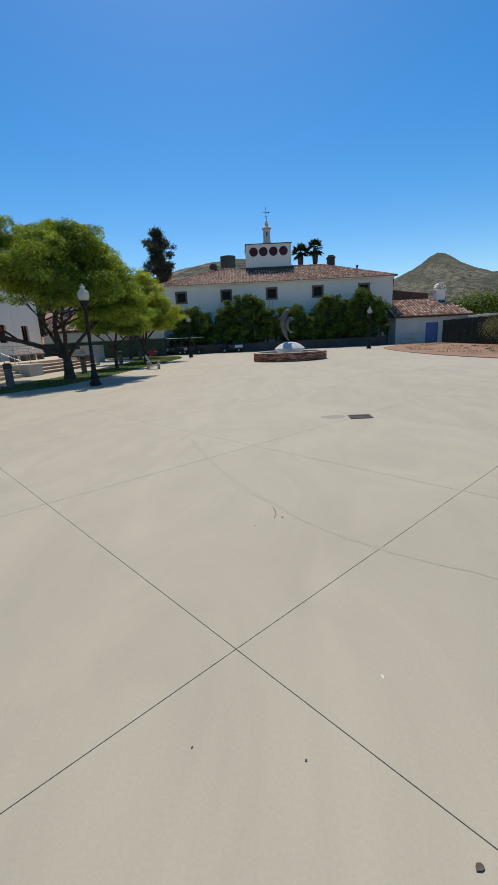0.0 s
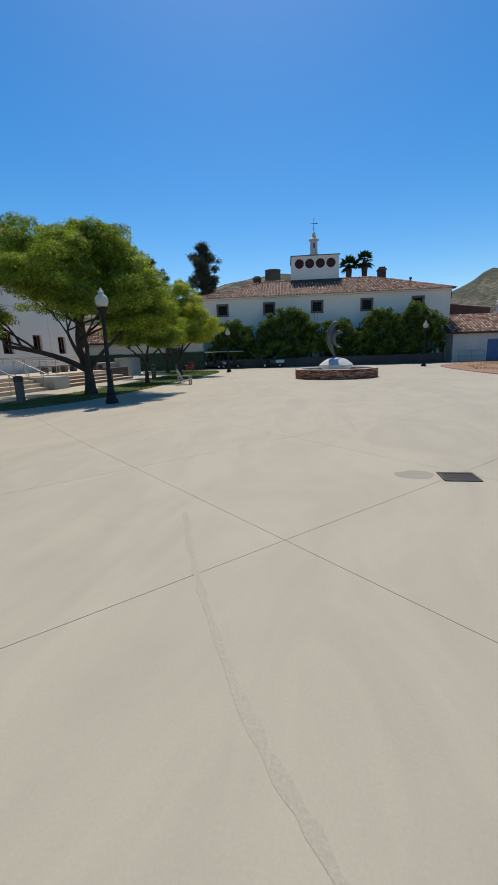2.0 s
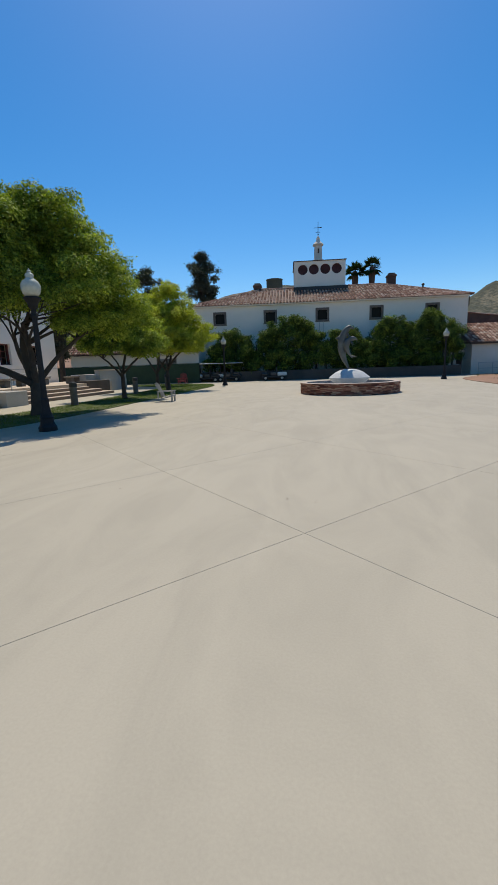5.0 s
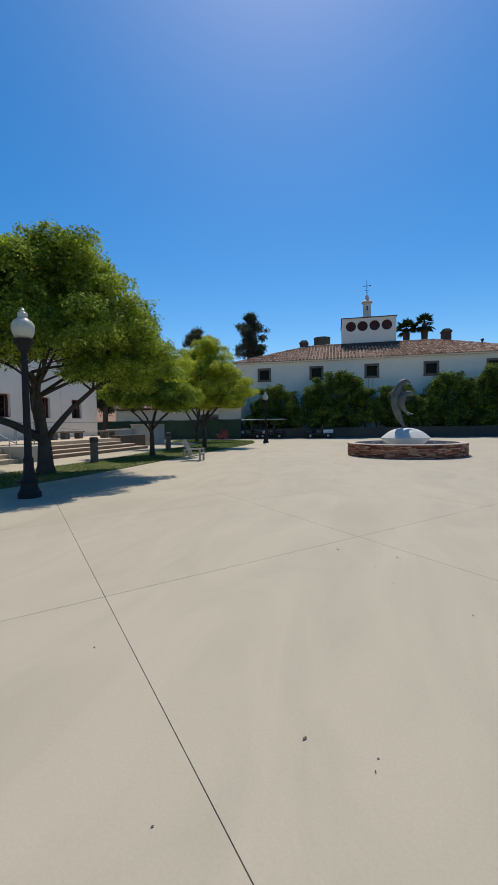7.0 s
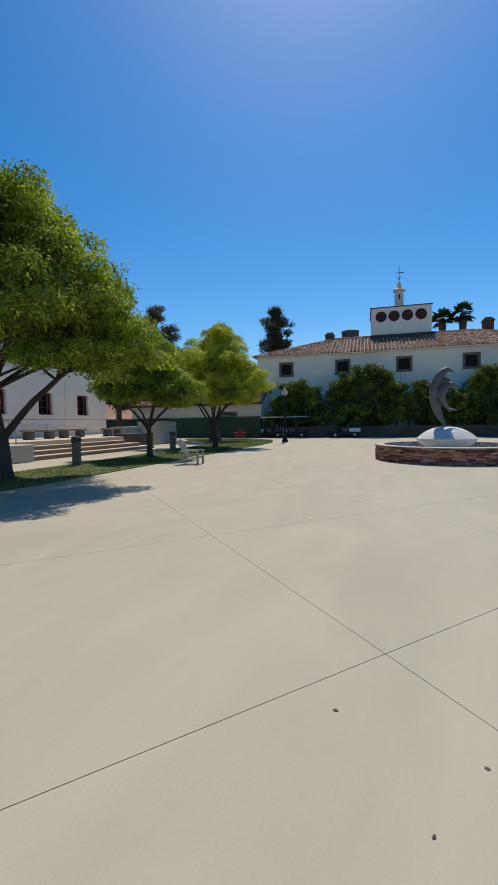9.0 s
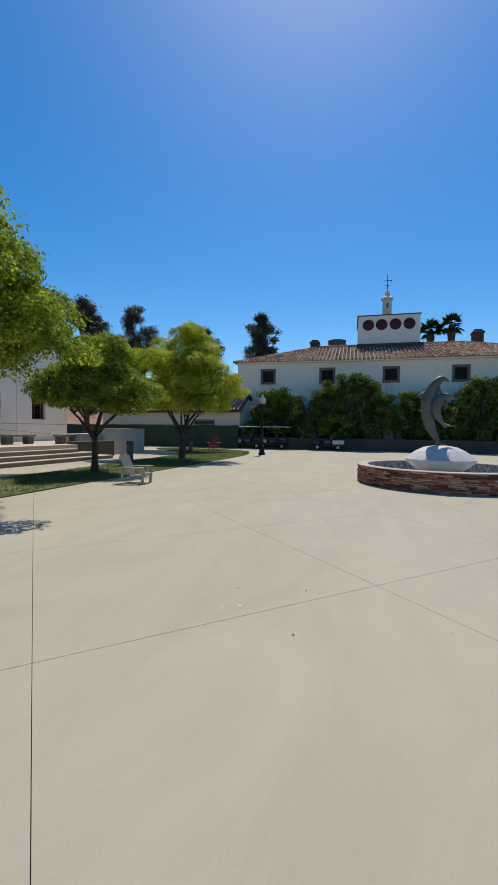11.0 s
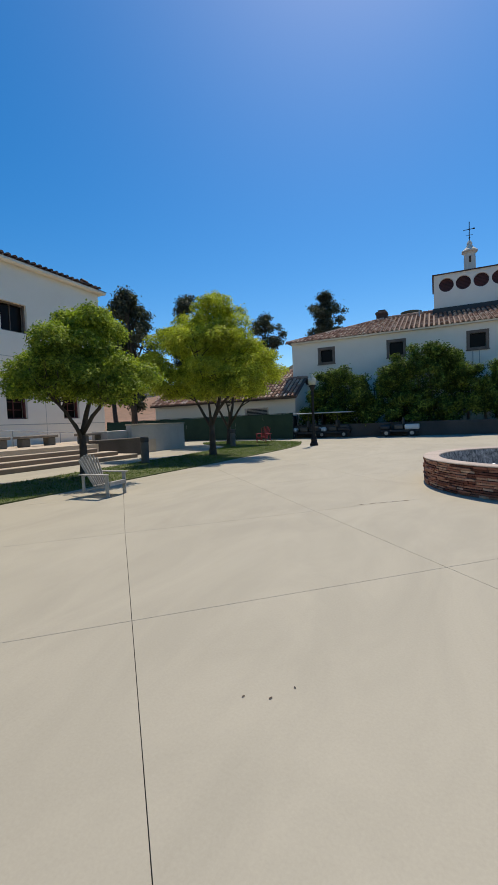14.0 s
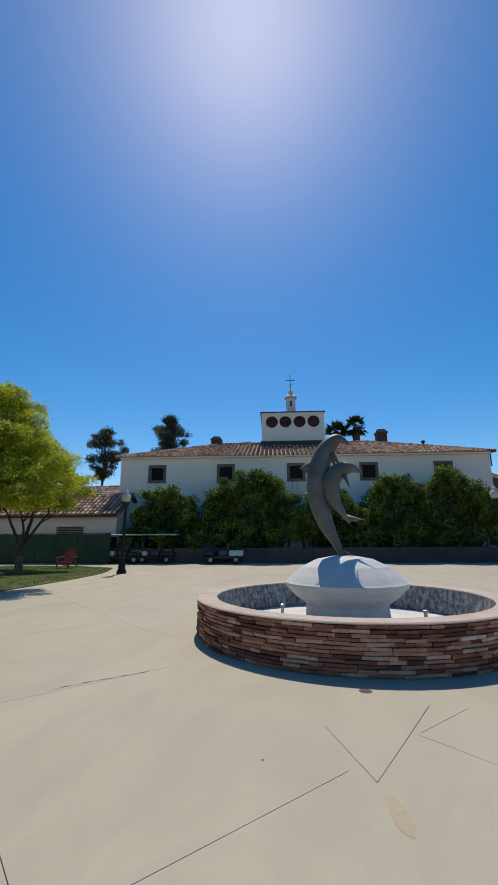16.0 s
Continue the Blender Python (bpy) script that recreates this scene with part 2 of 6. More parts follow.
def globe_material():
    m, nt, b = nodes_of("frosted_lamp_globe")
    g = noise_tex(nt, world_place(nt), 12, 3)
    put(nt, b, ramp(nt, g, [(0.3, (0.44, 0.44, 0.36)), (0.7, (0.54, 0.54, 0.45))]), 0.25, 0, 0.5)
    b.inputs["Subsurface Weight"].default_value = 0.25
    b.inputs["Subsurface Radius"].default_value = (0.05, 0.05, 0.05)
    return m


def hill_material():
    m, nt, b = nodes_of("scrub_hillside")
    w = world_place(nt)
    big = noise_tex(nt, w, 0.02, 8, 0.62, 0.5)
    c = ramp(nt, big, [(0.34, (0.035, 0.043, 0.023)), (0.46, (0.078, 0.078, 0.043)), (0.56, (0.164, 0.140, 0.086)), (0.68, (0.218, 0.179, 0.117))])
    scrub = ramp(nt, noise_tex(nt, w, 0.22, 5, 0.7), [(0.44, 0.0), (0.56, 1.0)])
    c = mix(nt, scrub, (0.039, 0.047, 0.027), c)
    put(nt, b, c, 0.95)
    bump(nt, b, noise_tex(nt, w, 0.15, 6, 0.7), 1.0, 3.0)
    return m


M_GLASS, M_GLOBE, M_HILL = glass_material(), globe_material(), hill_material()


# ---- mesh helpers ----
def mesh_of(name, bm, material, smooth=False):
    me = bpy.data.meshes.new(name)
    bm.normal_update()
    bm.to_mesh(me)
    bm.free()
    me.materials.append(material)
    if smooth:
        me.polygons.foreach_set("use_smooth", [True] * len(me.polygons))
    return me


def raw_mesh(name, verts, faces, material, smooth=False):
    me = bpy.data.meshes.new(name)
    me.from_pydata([tuple(v) for v in verts], [], [tuple(f) for f in faces])
    me.materials.append(material)
    if smooth:
        me.polygons.foreach_set("use_smooth", [True] * len(me.polygons))
    me.update()
    return me


def part(name, bm, material, parent, label="", smooth=False, m=None):
    ob = new(name, bm if isinstance(bm, bpy.types.Mesh) else mesh_of(name, bm, material, smooth))
    if m is not None:
        ob.matrix_basis = m
    ob.parent = parent
    return tagged(ob, label)


def thing(name, m, label, category, group="", kind=""):
    ob = new(name)
    ob.empty_display_size = 0.2
    ob.matrix_basis = m
    return tagged(ob, label, category, group, kind)


def box(bm, x0, x1, y0, y1, z0, z1, bevel=0.0, m=None):
    vs = [bm.verts.new((x, y, z)) for z in (z0, z1) for y in (y0, y1) for x in (x0, x1)]
    fs = [bm.faces.new([vs[i] for i in q]) for q in ((0, 2, 3, 1), (4, 5, 7, 6), (0, 1, 5, 4), (2, 6, 7, 3), (0, 4, 6, 2), (1, 3, 7, 5))]
    if m is not None:
        bmesh.ops.transform(bm, matrix=m, verts=vs)
    if bevel:
        es = {e for f in fs for e in f.edges}
        bmesh.ops.bevel(bm, geom=list(es), offset=bevel, segments=1, affect="EDGES", profile=0.5)
    return bm


def boxed(*a, **k):
    return box(bmesh.new(), *a, **k)


def lathe(profile, segs=24, bm=None, at=(0, 0), close=True):
    """Turns (radius, height) pairs round the upright axis."""
    bm = bm or bmesh.new()
    rings = []
    for r, z in profile:
        rings.append([bm.verts.new((at[0] + r * math.cos(2 * math.pi * i / segs), at[1] + r * math.sin(2 * math.pi * i / segs), z)) for i in range(segs)])
    for a, b in zip(rings, rings[1:]):
        for i in range(segs):
            bm.faces.new((a[i], a[(i + 1) % segs], b[(i + 1) % segs], b[i]))
    if close:
        bm.faces.new(rings[0][::-1])
        bm.faces.new(rings[-1])
    return bm


def tube(bm, pts, radii, segs=8, flat=1.0, caps=True):
    """A tapered tube along points; flat squeezes it sideways."""
    pts = [Vector(p) for p in pts]
    rings, prev = [], None
    for i, p in enumerate(pts):
        d = (pts[min(i + 1, len(pts) - 1)] - pts[max(i - 1, 0)]).normalized()
        side = prev if prev else (Vector((0, 1, 0)) if abs(d.y) < 0.9 else Vector((1, 0, 0)))
        side = (side - d * side.dot(d)).normalized()
        prev = side
        up = d.cross(side)
        r = radii[i] if hasattr(radii, "__len__") else radii
        rings.append([bm.verts.new(p + side * (math.cos(2 * math.pi * k / segs) * r * flat) + up * (math.sin(2 * math.pi * k / segs) * r)) for k in range(segs)])
    for a, b in zip(rings, rings[1:]):
        for k in range(segs):
            bm.faces.new((a[k], a[(k + 1) % segs], b[(k + 1) % segs], b[k]))
    if caps:
        bm.faces.new(rings[0][::-1])
        bm.faces.new(rings[-1])
    return bm


def curve_points(pts, n):
    """Points along a smooth line through pts."""
    p = [Vector(q) for q in pts]
    p = [2 * p[0] - p[1]] + p + [2 * p[-1] - p[-2]]
    out = []
    for i in range(1, len(p) - 2):
        for k in range(n):
            t = k / n
            a, b, c, d = p[i - 1:i + 3]
            out.append(0.5 * (2 * b + (c - a) * t + (2 * a - 5 * b + 4 * c - d) * t * t + (3 * b - a - 3 * c + d) * t ** 3))
    out.append(p[-2])
    return out


def pierced_wall(bm, u0, u1, z0, z1, holes, d0=0.0, d1=0.35):
    """A wall along local x from u0 to u1, thick from d0 (front) to d1, with rectangular holes (u0, u1, z0, z1) right through."""
    us = sorted({u0, u1, *[h[0] for h in holes], *[h[1] for h in holes]})
    zs = sorted({z0, z1, *[h[2] for h in holes], *[h[3] for h in holes]})
    solid = {}
    for i in range(len(us) - 1):
        for j in range(len(zs) - 1):
            cu, cz = (us[i] + us[i + 1]) / 2, (zs[j] + zs[j + 1]) / 2
            solid[i, j] = not any(h[0] < cu < h[1] and h[2] < cz < h[3] for h in holes)
    vs = {}

    def v(i, j, d):
        if (i, j, d) not in vs:
            vs[i, j, d] = bm.verts.new((us[i], d, zs[j]))
        return vs[i, j, d]

    for (i, j), s in solid.items():
        if not s:
            continue
        bm.faces.new((v(i, j, d0), v(i + 1, j, d0), v(i + 1, j + 1, d0), v(i, j + 1, d0)))
        bm.faces.new((v(i, j, d1), v(i, j + 1, d1), v(i + 1, j + 1, d1), v(i + 1, j, d1)))
        for di, dj, a, b in ((-1, 0, (i, j + 1), (i, j)), (1, 0, (i + 1, j), (i + 1, j + 1)), (0, -1, (i, j), (i + 1, j)), (0, 1, (i + 1, j + 1), (i, j + 1))):
            if not solid.get((i + di, j + dj), False):
                bm.faces.new((v(*a, d0), v(*a, d1), v(*b, d1), v(*b, d0)))
    return bm


TW = 0.34      # spacing of the tile ribs


def slope_tiles(bm, ends, width=0.34, course=0.42, rng=random):
    """Barrel tiles on a roof plane. ends(u) gives the foot and top points of the rib at u; bm takes one island a tile."""
    for foot, top in ends:
        foot, top = Vector(foot), Vector(top)
        length = (top - foot).length
        n = int(length / course)
        if n < 1:
            continue
        d = (top - foot).normalized()
        side = d.cross(Vector((0, 0, 1))).normalized()
        up = side.cross(d).normalized()
        for k in range(n + 1):
            a = k * course + rng.uniform(-0.015, 0.015)
            b = min(a + course * 1.12, length)
            if b - a < 0.08:
                continue
            w0, w1 = width * 0.36, width * 0.30
            rows = []
            for s, w, h in ((a, w0, 0.095 + rng.uniform(0, 0.012)), (b, w1, 0.07)):
                c = foot + d * s
                rows.append([bm.verts.new(c + side * (w * math.cos(q)) + up * (h * math.sin(q) + (0.03 if s == a else 0.0))) for q in (0, 0.9, 1.571, 2.24, math.pi)])
            for i in range(4):
                bm.faces.new((rows[0][i], rows[0][i + 1], rows[1][i + 1], rows[1][i]))
            bm.faces.new(rows[0][::-1])
    return bm


# ---- plants ----
def leaf_mesh(name, lobes, count, size, material, seed, droop=0.25, shell=(0.72, 1.03), low=-0.55, aspect=0.42, face=0.65):
    """Leaves over lobes (x, y, z, rx, ry, rz); each leaf a small folded blade of its own."""
    rng = np.random.default_rng(seed)
    lob = np.array(lobes, float)
    area = (lob[:, 3] * lob[:, 4] + lob[:, 4] * lob[:, 5] + lob[:, 3] * lob[:, 5])
    pick = rng.choice(len(lob), size=count, p=area / area.sum())
    d = rng.normal(size=(count, 3))
    d /= np.linalg.norm(d, axis=1)[:, None]
    d[:, 2] = np.where(d[:, 2] < low, -d[:, 2], d[:, 2])
    wob = 1 + 0.16 * np.sin(d[:, 0] * 7 + pick * 1.3) * np.sin(d[:, 1] * 6 + pick) + 0.12 * np.sin(d[:, 2] * 9 + pick * 2.1) + 0.07 * np.sin(d[:, 0] * 19 + d[:, 2] * 17 + pick)
    r = rng.uniform(shell[0], shell[1], count) * wob
    c = lob[pick, :3] + d * lob[pick, 3:6] * r[:, None] + rng.normal(scale=size * 0.5, size=(count, 3))
    nrm = d * face + rng.normal(scale=0.42, size=(count, 3)) + np.array((0, 0, 0.45))
    nrm /= np.linalg.norm(nrm, axis=1)[:, None]
    ax = rng.normal(size=(count, 3)) + d * 0.4 - np.array((0, 0, droop))
    ax -= nrm * (ax * nrm).sum(1)[:, None]
    ax /= np.linalg.norm(ax, axis=1)[:, None]
    sd = np.cross(nrm, ax)
    L = (size * rng.uniform(0.7, 1.3, count))[:, None]
    W = L * aspect
    verts = np.stack((c - ax * L * 0.5, c + sd * W * 0.5 + nrm * L * 0.06, c + ax * L * 0.5 - nrm * L * 0.08, c - sd * W * 0.5 + nrm * L * 0.06), axis=1).reshape(-1, 3)
    me = bpy.data.meshes.new(name)
    me.vertices.add(count * 4)
    me.vertices.foreach_set("co", verts.ravel())
    me.loops.add(count * 4)
    me.loops.foreach_set("vertex_index", np.arange(count * 4))
    me.polygons.add(count)
    me.polygons.foreach_set("loop_start", np.arange(count) * 4)
    me.polygons.foreach_set("loop_total", np.full(count, 4))
    me.update(calc_edges=True)
    me.materials.append(material)
    return me


def puffs(lobes, each, seed, size=(0.28, 0.42)):
    """Breaks lobes up into many small rounded clumps over their surface."""
    r = random.Random(seed)
    out = []
    for x, y, z, rx, ry, rz in lobes:
        for _ in range(max(4, int(each * (rx * ry + ry * rz + rx * rz) / 3))):
            q, h = r.uniform(0, 6.283), r.uniform(-0.55, 1.0)
            w = math.sqrt(max(0, 1 - h * h))
            k = r.uniform(0.62, 1.02)
            s = r.uniform(*size)
            out.append((x + rx * k * w * math.cos(q), y + ry * k * w * math.sin(q), z + rz * k * h, s, s, s * 0.72))
    return out


def branch(bm, a, b, r0, r1, bend, rng, n=7, segs=8):
    a, b = Vector(a), Vector(b)
    off = Vector((rng.uniform(-1, 1), rng.uniform(-1, 1), rng.uniform(-0.3, 0.9))) * bend
    pts = [a.lerp(b, i / (n - 1)) + off * math.sin(math.pi * i / (n - 1)) + Vector((rng.uniform(-1, 1), rng.uniform(-1, 1), 0)) * bend * 0.1 for i in range(n)]
    pts[0] = a
    tube(bm, pts, [r0 + (r1 - r0) * i / (n - 1) for i in range(n)], segs)
    return pts


def broadleaf_tree(m, lobes, leaves, size, material, fork, r0, limbs, seed, label, lean=(0, 0), each=7.5, puff=(0.30, 0.56)):
    """A trunk that forks low into limbs reaching the crown's lobes."""
    t = thing("tree", m, label, "tree", "trees on the lawn")
    rng = random.Random(seed)
    bm = bmesh.new()
    f = Vector((lean[0], lean[1], fork))
    tube(bm, [(0, 0, -0.1), (0.0, 0.0, 0.03), (lean[0] * 0.15, lean[1] * 0.15, fork * 0.25), (lean[0] * 0.5, lean[1] * 0.5, fork * 0.6), f], [r0 * 1.55, r0 * 1.4, r0 * 1.08, r0 * 0.95, r0 * 0.72], 12)
    part("trunk", bm, M_BARK, t, smooth=True)
    for k, li in enumerate(limbs):
        bm = bmesh.new()
        start = f - Vector((0, 0, fork * (0.12 + 0.12 * (k % 2))))
        mid = Vector(li[:3])
        pts = branch(bm, start, mid, r0 * li[3] * 1.08, r0 * li[3] * 0.55, 0.18, rng)
        near = sorted(lobes, key=lambda q: (Vector(q[:3]) - mid).length)[:4]
        for q in near:
            end = Vector(q[:3]) + Vector((rng.uniform(-0.3, 0.3), rng.uniform(-0.3, 0.3), rng.uniform(-0.1, 0.3)))
            p2 = branch(bm, pts[rng.choice((4, 5, 6))], end, r0 * li[3] * 0.42, 0.012, 0.22, rng, 6, 6)
            for _ in range(3):
                e2 = end + Vector((rng.uniform(-1, 1) * q[3], rng.uniform(-1, 1) * q[4], rng.uniform(-0.2, 0.7) * q[5])) * 0.8
                branch(bm, p2[rng.choice((2, 3, 4))], e2, 0.022, 0.006, 0.1, rng, 4, 5)
        part("limb", bm, M_BARK, t, smooth=True)
    part("crown", leaf_mesh("crown", puffs(lobes, each, seed, puff) + [(q[0], q[1], q[2], q[3] * 0.66, q[4] * 0.66, q[5] * 0.66) for q in lobes], leaves, size, material, seed, shell=(0.74, 1.06), low=-0.4, aspect=0.5), material, t)
    return t


# ---- the large structure ----
def sheet(name, x0, x1, y0, y1, z, material, label, n=1):
    bm = bmesh.new()
    bmesh.ops.create_grid(bm, x_segments=n, y_segments=n, size=0.5)
    for v in bm.verts:
        v.co = ((x0 + x1) / 2 + v.co.x * (x1 - x0), (y0 + y1) / 2 + v.co.y * (y1 - y0), z)
    return tagged(new(name, mesh_of(name, bm, material)), label, "ground", kind="structure")


sheet("ground", -3000, 3000, -3000, 3000, -0.06, M_EARTH, "dry earth reaching to the hills")


def polygon_slab(name, outline, z0, z1, material, label, category):
    bm = bmesh.new()
    vs = [bm.verts.new((x, y, z1)) for x, y in outline]
    f = bm.faces.new(vs)
    if f.normal.z < 0:
        f.normal_flip()
    ex = bmesh.ops.extrude_face_region(bm, geom=[f])
    for v in ex["geom"]:
        if isinstance(v, bmesh.types.BMVert):
            v.co.z = z0
    bmesh.ops.recalc_face_normals(bm, faces=bm.faces)
    bmesh.ops.triangulate(bm, faces=[q for q in bm.faces if len(q.verts) > 4])
    return tagged(new(name, mesh_of(name, bm, material)), label, category, kind="structure")


def smooth_outline(pts, n=6):
    c = curve_points([(x, y, 0) for x, y in pts], n)
    return [(p.x, p.y) for p in c]


LAWN_OUT = [(-11.2, 12.9), (-9.2, 13.3), (-8.1, 15.2), (-7.75, 17.6), (-7.7, 20.0), (-7.8, 22.6), (-7.85, 25.0), (-7.9, 28.0), (-8.0, 31.5), (-8.1, 35.0), (-8.5, 38.0), (-9.6, 41.0)]
LAWN_IN = [(-12.5, 42.6), (-17.5, 42.4), (-16.0, 39.6), (-12.9, 37.4), (-11.7, 33.5), (-11.2, 28.5), (-10.7, 24.0), (-10.5, 19.0), (-10.8, 15.0), (-11.2, 12.9)]
LAWN = smooth_outline(LAWN_OUT, 4) + smooth_outline(LAWN_IN, 3)[:-1]
polygon_slab("lawn", LAWN, -0.05, 0.03, M_TURF, "strip of cut green lawn under the trees", "lawn")

DIRT = smooth_outline([(60, 5), (22, 8), (14.0, 15), (11.3, 20.5), (10.2, 25), (9.75, 30), (9.85, 36), (10.6, 40.5), (12.8, 44.5), (14.0, 47.0)], 4) + [(40, 47.0), (60, 47)]
polygon_slab("dirt_ground", DIRT, -0.05, 0.035, M_DIRT, "bare reddish brown dirt beside the plaza", "ground")

# ---- main building ----
FAC = pose(-0.85, 50.72, 0, 0, 0, 5.6)
UL, UR, EAVE, DEPTH = -12.95, 15.05, 7.72, 14.0
WIN_U = [-10.06, -4.72, 0.66, 6.12, 11.62]      # middles of the five upper windows
house = thing("main_house", FAC, "long two-storey white stucco house with hipped tile roof and square tower", "house")


def window(parent, u, z0, z1, w, material, depth=0.0, bars=(1, 1), frame_w=0.2, proud=0.04, glass=M_GLASS, name="window"):
    """A window under a house: surround, glazing bars, pane, sill."""
    h = z1 - z0
    bm = bmesh.new()
    pierced_wall(bm, u - w / 2, u + w / 2, z0, z1, [(u - w / 2 + frame_w, u + w / 2 - frame_w, z0 + frame_w, z1 - frame_w)], depth - proud, depth + 0.14)
    win = part(name, bm, material, parent)
    iw, z2, z3 = w / 2 - frame_w, z0 + frame_w, z1 - frame_w
    part("pane", boxed(u - iw, u + iw, depth + 0.20, depth + 0.22, z2, z3), glass, win)
    for i in range(1, bars[0] + 1):
        x = u - iw + 2 * iw * i / (bars[0] + 1)
        part("glazing_bar", boxed(x - 0.02, x + 0.02, depth + 0.15, depth + 0.198, z2, z3), material, win)
    for i in range(1, bars[1] + 1):
        z = z2 + (z3 - z2) * i / (bars[1] + 1)
        part("glazing_bar", boxed(u - iw, u + iw, depth + 0.155, depth + 0.197, z - 0.018, z + 0.018), material, win)
    part("sill", boxed(u - w / 2 - 0.05, u + w / 2 + 0.05, depth - proud - 0.05, depth - proud - 0.002, z0 - 0.01, z0 + 0.06, bevel=0.01), material, win)
    return win


bm = bmesh.new()
pierced_wall(bm, UL, UR, -0.1, EAVE, [(u - 0.5, u + 0.5, 5.95, 6.95) for u in WIN_U], 0, 0.4)
part("wall", bm, M_STUCCO, house)
part("wall", boxed(UL, UL + 0.4, 0.4, DEPTH, -0.1, EAVE), M_STUCCO, house)
part("wall", boxed(UR - 0.4, UR, 0.4, DEPTH, -0.1, EAVE), M_STUCCO, house)
part("wall", boxed(UL + 0.4, UR - 0.4, DEPTH - 0.4, DEPTH, -0.1, EAVE), M_STUCCO, house)
for u in WIN_U:
    window(house, u, 5.75, 7.15, 1.4, M_FRAME, bars=(0, 0), frame_w=0.21)
RIDGE, OVER = 10.35, 0.35
E0, X0, X1, Y1 = EAVE + 0.02, UL - OVER, UR + OVER, DEPTH + OVER
HALF = DEPTH / 2 + OVER
bm = bmesh.new()
c = [bm.verts.new(p) for p in ((X0, -OVER, E0), (X1, -OVER, E0), (X1, Y1, E0), (X0, Y1, E0), (X0 + HALF, DEPTH / 2, RIDGE), (X1 - HALF, DEPTH / 2, RIDGE))]
for q in ((0, 1, 5, 4), (1, 2, 5), (2, 3, 4, 5), (3, 0, 4), (3, 2, 1, 0)):
    bm.faces.new([c[i] for i in q])
roof = part("roof", bm, M_TILE_UNDER, house, "hipped roof of weathered terracotta barrel tiles")
bm = bmesh.new()
rng = random.Random(3)
SLOPE = (RIDGE - E0) / HALF
n = int((X1 - X0) / TW)
ends = []
for i in range(n):
    u = X0 + 0.15 + i * TW
    run = min(HALF, u - X0, X1 - u)
    if run > 0.4:
        ends.append(((u, -OVER - 0.05, E0 + 0.02), (u, -OVER + run, E0 + 0.02 + SLOPE * run)))
slope_tiles(bm, ends, rng=rng)
ends = []
for i in range(int((DEPTH + 2 * OVER) / TW)):
    y = -OVER + 0.15 + i * TW
    run = min(HALF, y + OVER, Y1 - y)
    if run > 0.4:
        ends.append(((X1 + 0.05, y, E0 + 0.02), (X1 - run, y, E0 + 0.02 + SLOPE * run)))
        ends.append(((X0 - 0.05, y, E0 + 0.02), (X0 + run, y, E0 + 0.02 + SLOPE * run)))
slope_tiles(bm, ends, rng=rng)
tagged(part("roof_tiles", bm, M_TILE, roof, "weathered terracotta barrel tiles"), kind="stuff")
bm = bmesh.new()
for a, b in (((X0, -OVER, E0 + 0.05), (X0 + HALF, DEPTH / 2, RIDGE + 0.06)), ((X1, -OVER, E0 + 0.05), (X1 - HALF, DEPTH / 2, RIDGE + 0.06)), ((X0 + HALF, DEPTH / 2, RIDGE + 0.06), (X1 - HALF, DEPTH / 2, RIDGE + 0.06))):
    a, b = Vector(a), Vector(b)
    k = int((b - a).length / 0.42)
    for i in range(k):
        p, q = a.lerp(b, i / k), a.lerp(b, (i + 1.1) / k)
        tube(bm, [p + Vector((0, 0, 0.02)), q], [0.13, 0.105], 8)
part("ridge_tiles", bm, M_TILE, roof)
part("eave_board", boxed(UL - 0.02, UR + 0.02, -OVER + 0.06, -0.004, EAVE - 0.09, EAVE + 0.018), M_STUCCO, house)

# tower over the ridge, with four round louvred openings
TU0, TU1, TD0, TD1, TZ0, TZ1 = -2.05, 3.72, 5.5, 11.3, 9.3, 13.05
HOLES = [-1.10, 0.16, 1.45, 2.74]
bm = bmesh.new()
seg = 28
top_z, bot_z, hz, hr = TZ1, TZ0, 12.1, 0.56
edges_u = [TU0] + [(a + b) / 2 for a, b in zip(HOLES, HOLES[1:])] + [TU1]
for k, cu in enumerate(HOLES):
    a0, a1 = edges_u[k], edges_u[k + 1]
    ring, outer, back = [], [], []
    for i in range(seg):
        q = 2 * math.pi * i / seg
        x, z = math.cos(q), math.sin(q)
        ring.append(bm.verts.new((cu + hr * x, TD0, hz + hr * z)))
        back.append(bm.verts.new((cu + hr * x, TD0 + 0.3, hz + hr * z)))
        s = min(((a1 - cu) / x if x > 1e-6 else (a0 - cu) / x if x < -1e-6 else 1e9), ((top_z - hz) / z if z > 1e-6 else (11.2 - hz) / z if z < -1e-6 else 1e9))
        outer.append(bm.verts.new((cu + s * x, TD0, hz + s * z)))
    for i in range(seg):
        j = (i + 1) % seg
        bm.faces.new((ring[i], ring[j], outer[j], outer[i]))
        bm.faces.new((ring[j], ring[i], back[i], back[j]))
    for cx, cz in ((a0, 11.2), (a1, 11.2), (a0, top_z), (a1, top_z)):
        near = sorted(outer, key=lambda v: (v.co.x - cx) ** 2 + (v.co.z - cz) ** 2)
        va, vb = near[0], near[1]
        bm.faces.new((va, vb, bm.verts.new((cx, TD0, cz))))
bmesh.ops.recalc_face_normals(bm, faces=bm.faces)
box(bm, TU0, TU1, TD0, TD0 + 0.3, bot_z, 11.2)
box(bm, TU0, TU0 + 0.3, TD0 + 0.3, TD1, bot_z, TZ1)
box(bm, TU1 - 0.3, TU1, TD0 + 0.3, TD1, bot_z, TZ1)
box(bm, TU0 + 0.3, TU1 - 0.3, TD1 - 0.3, TD1, bot_z, TZ1)
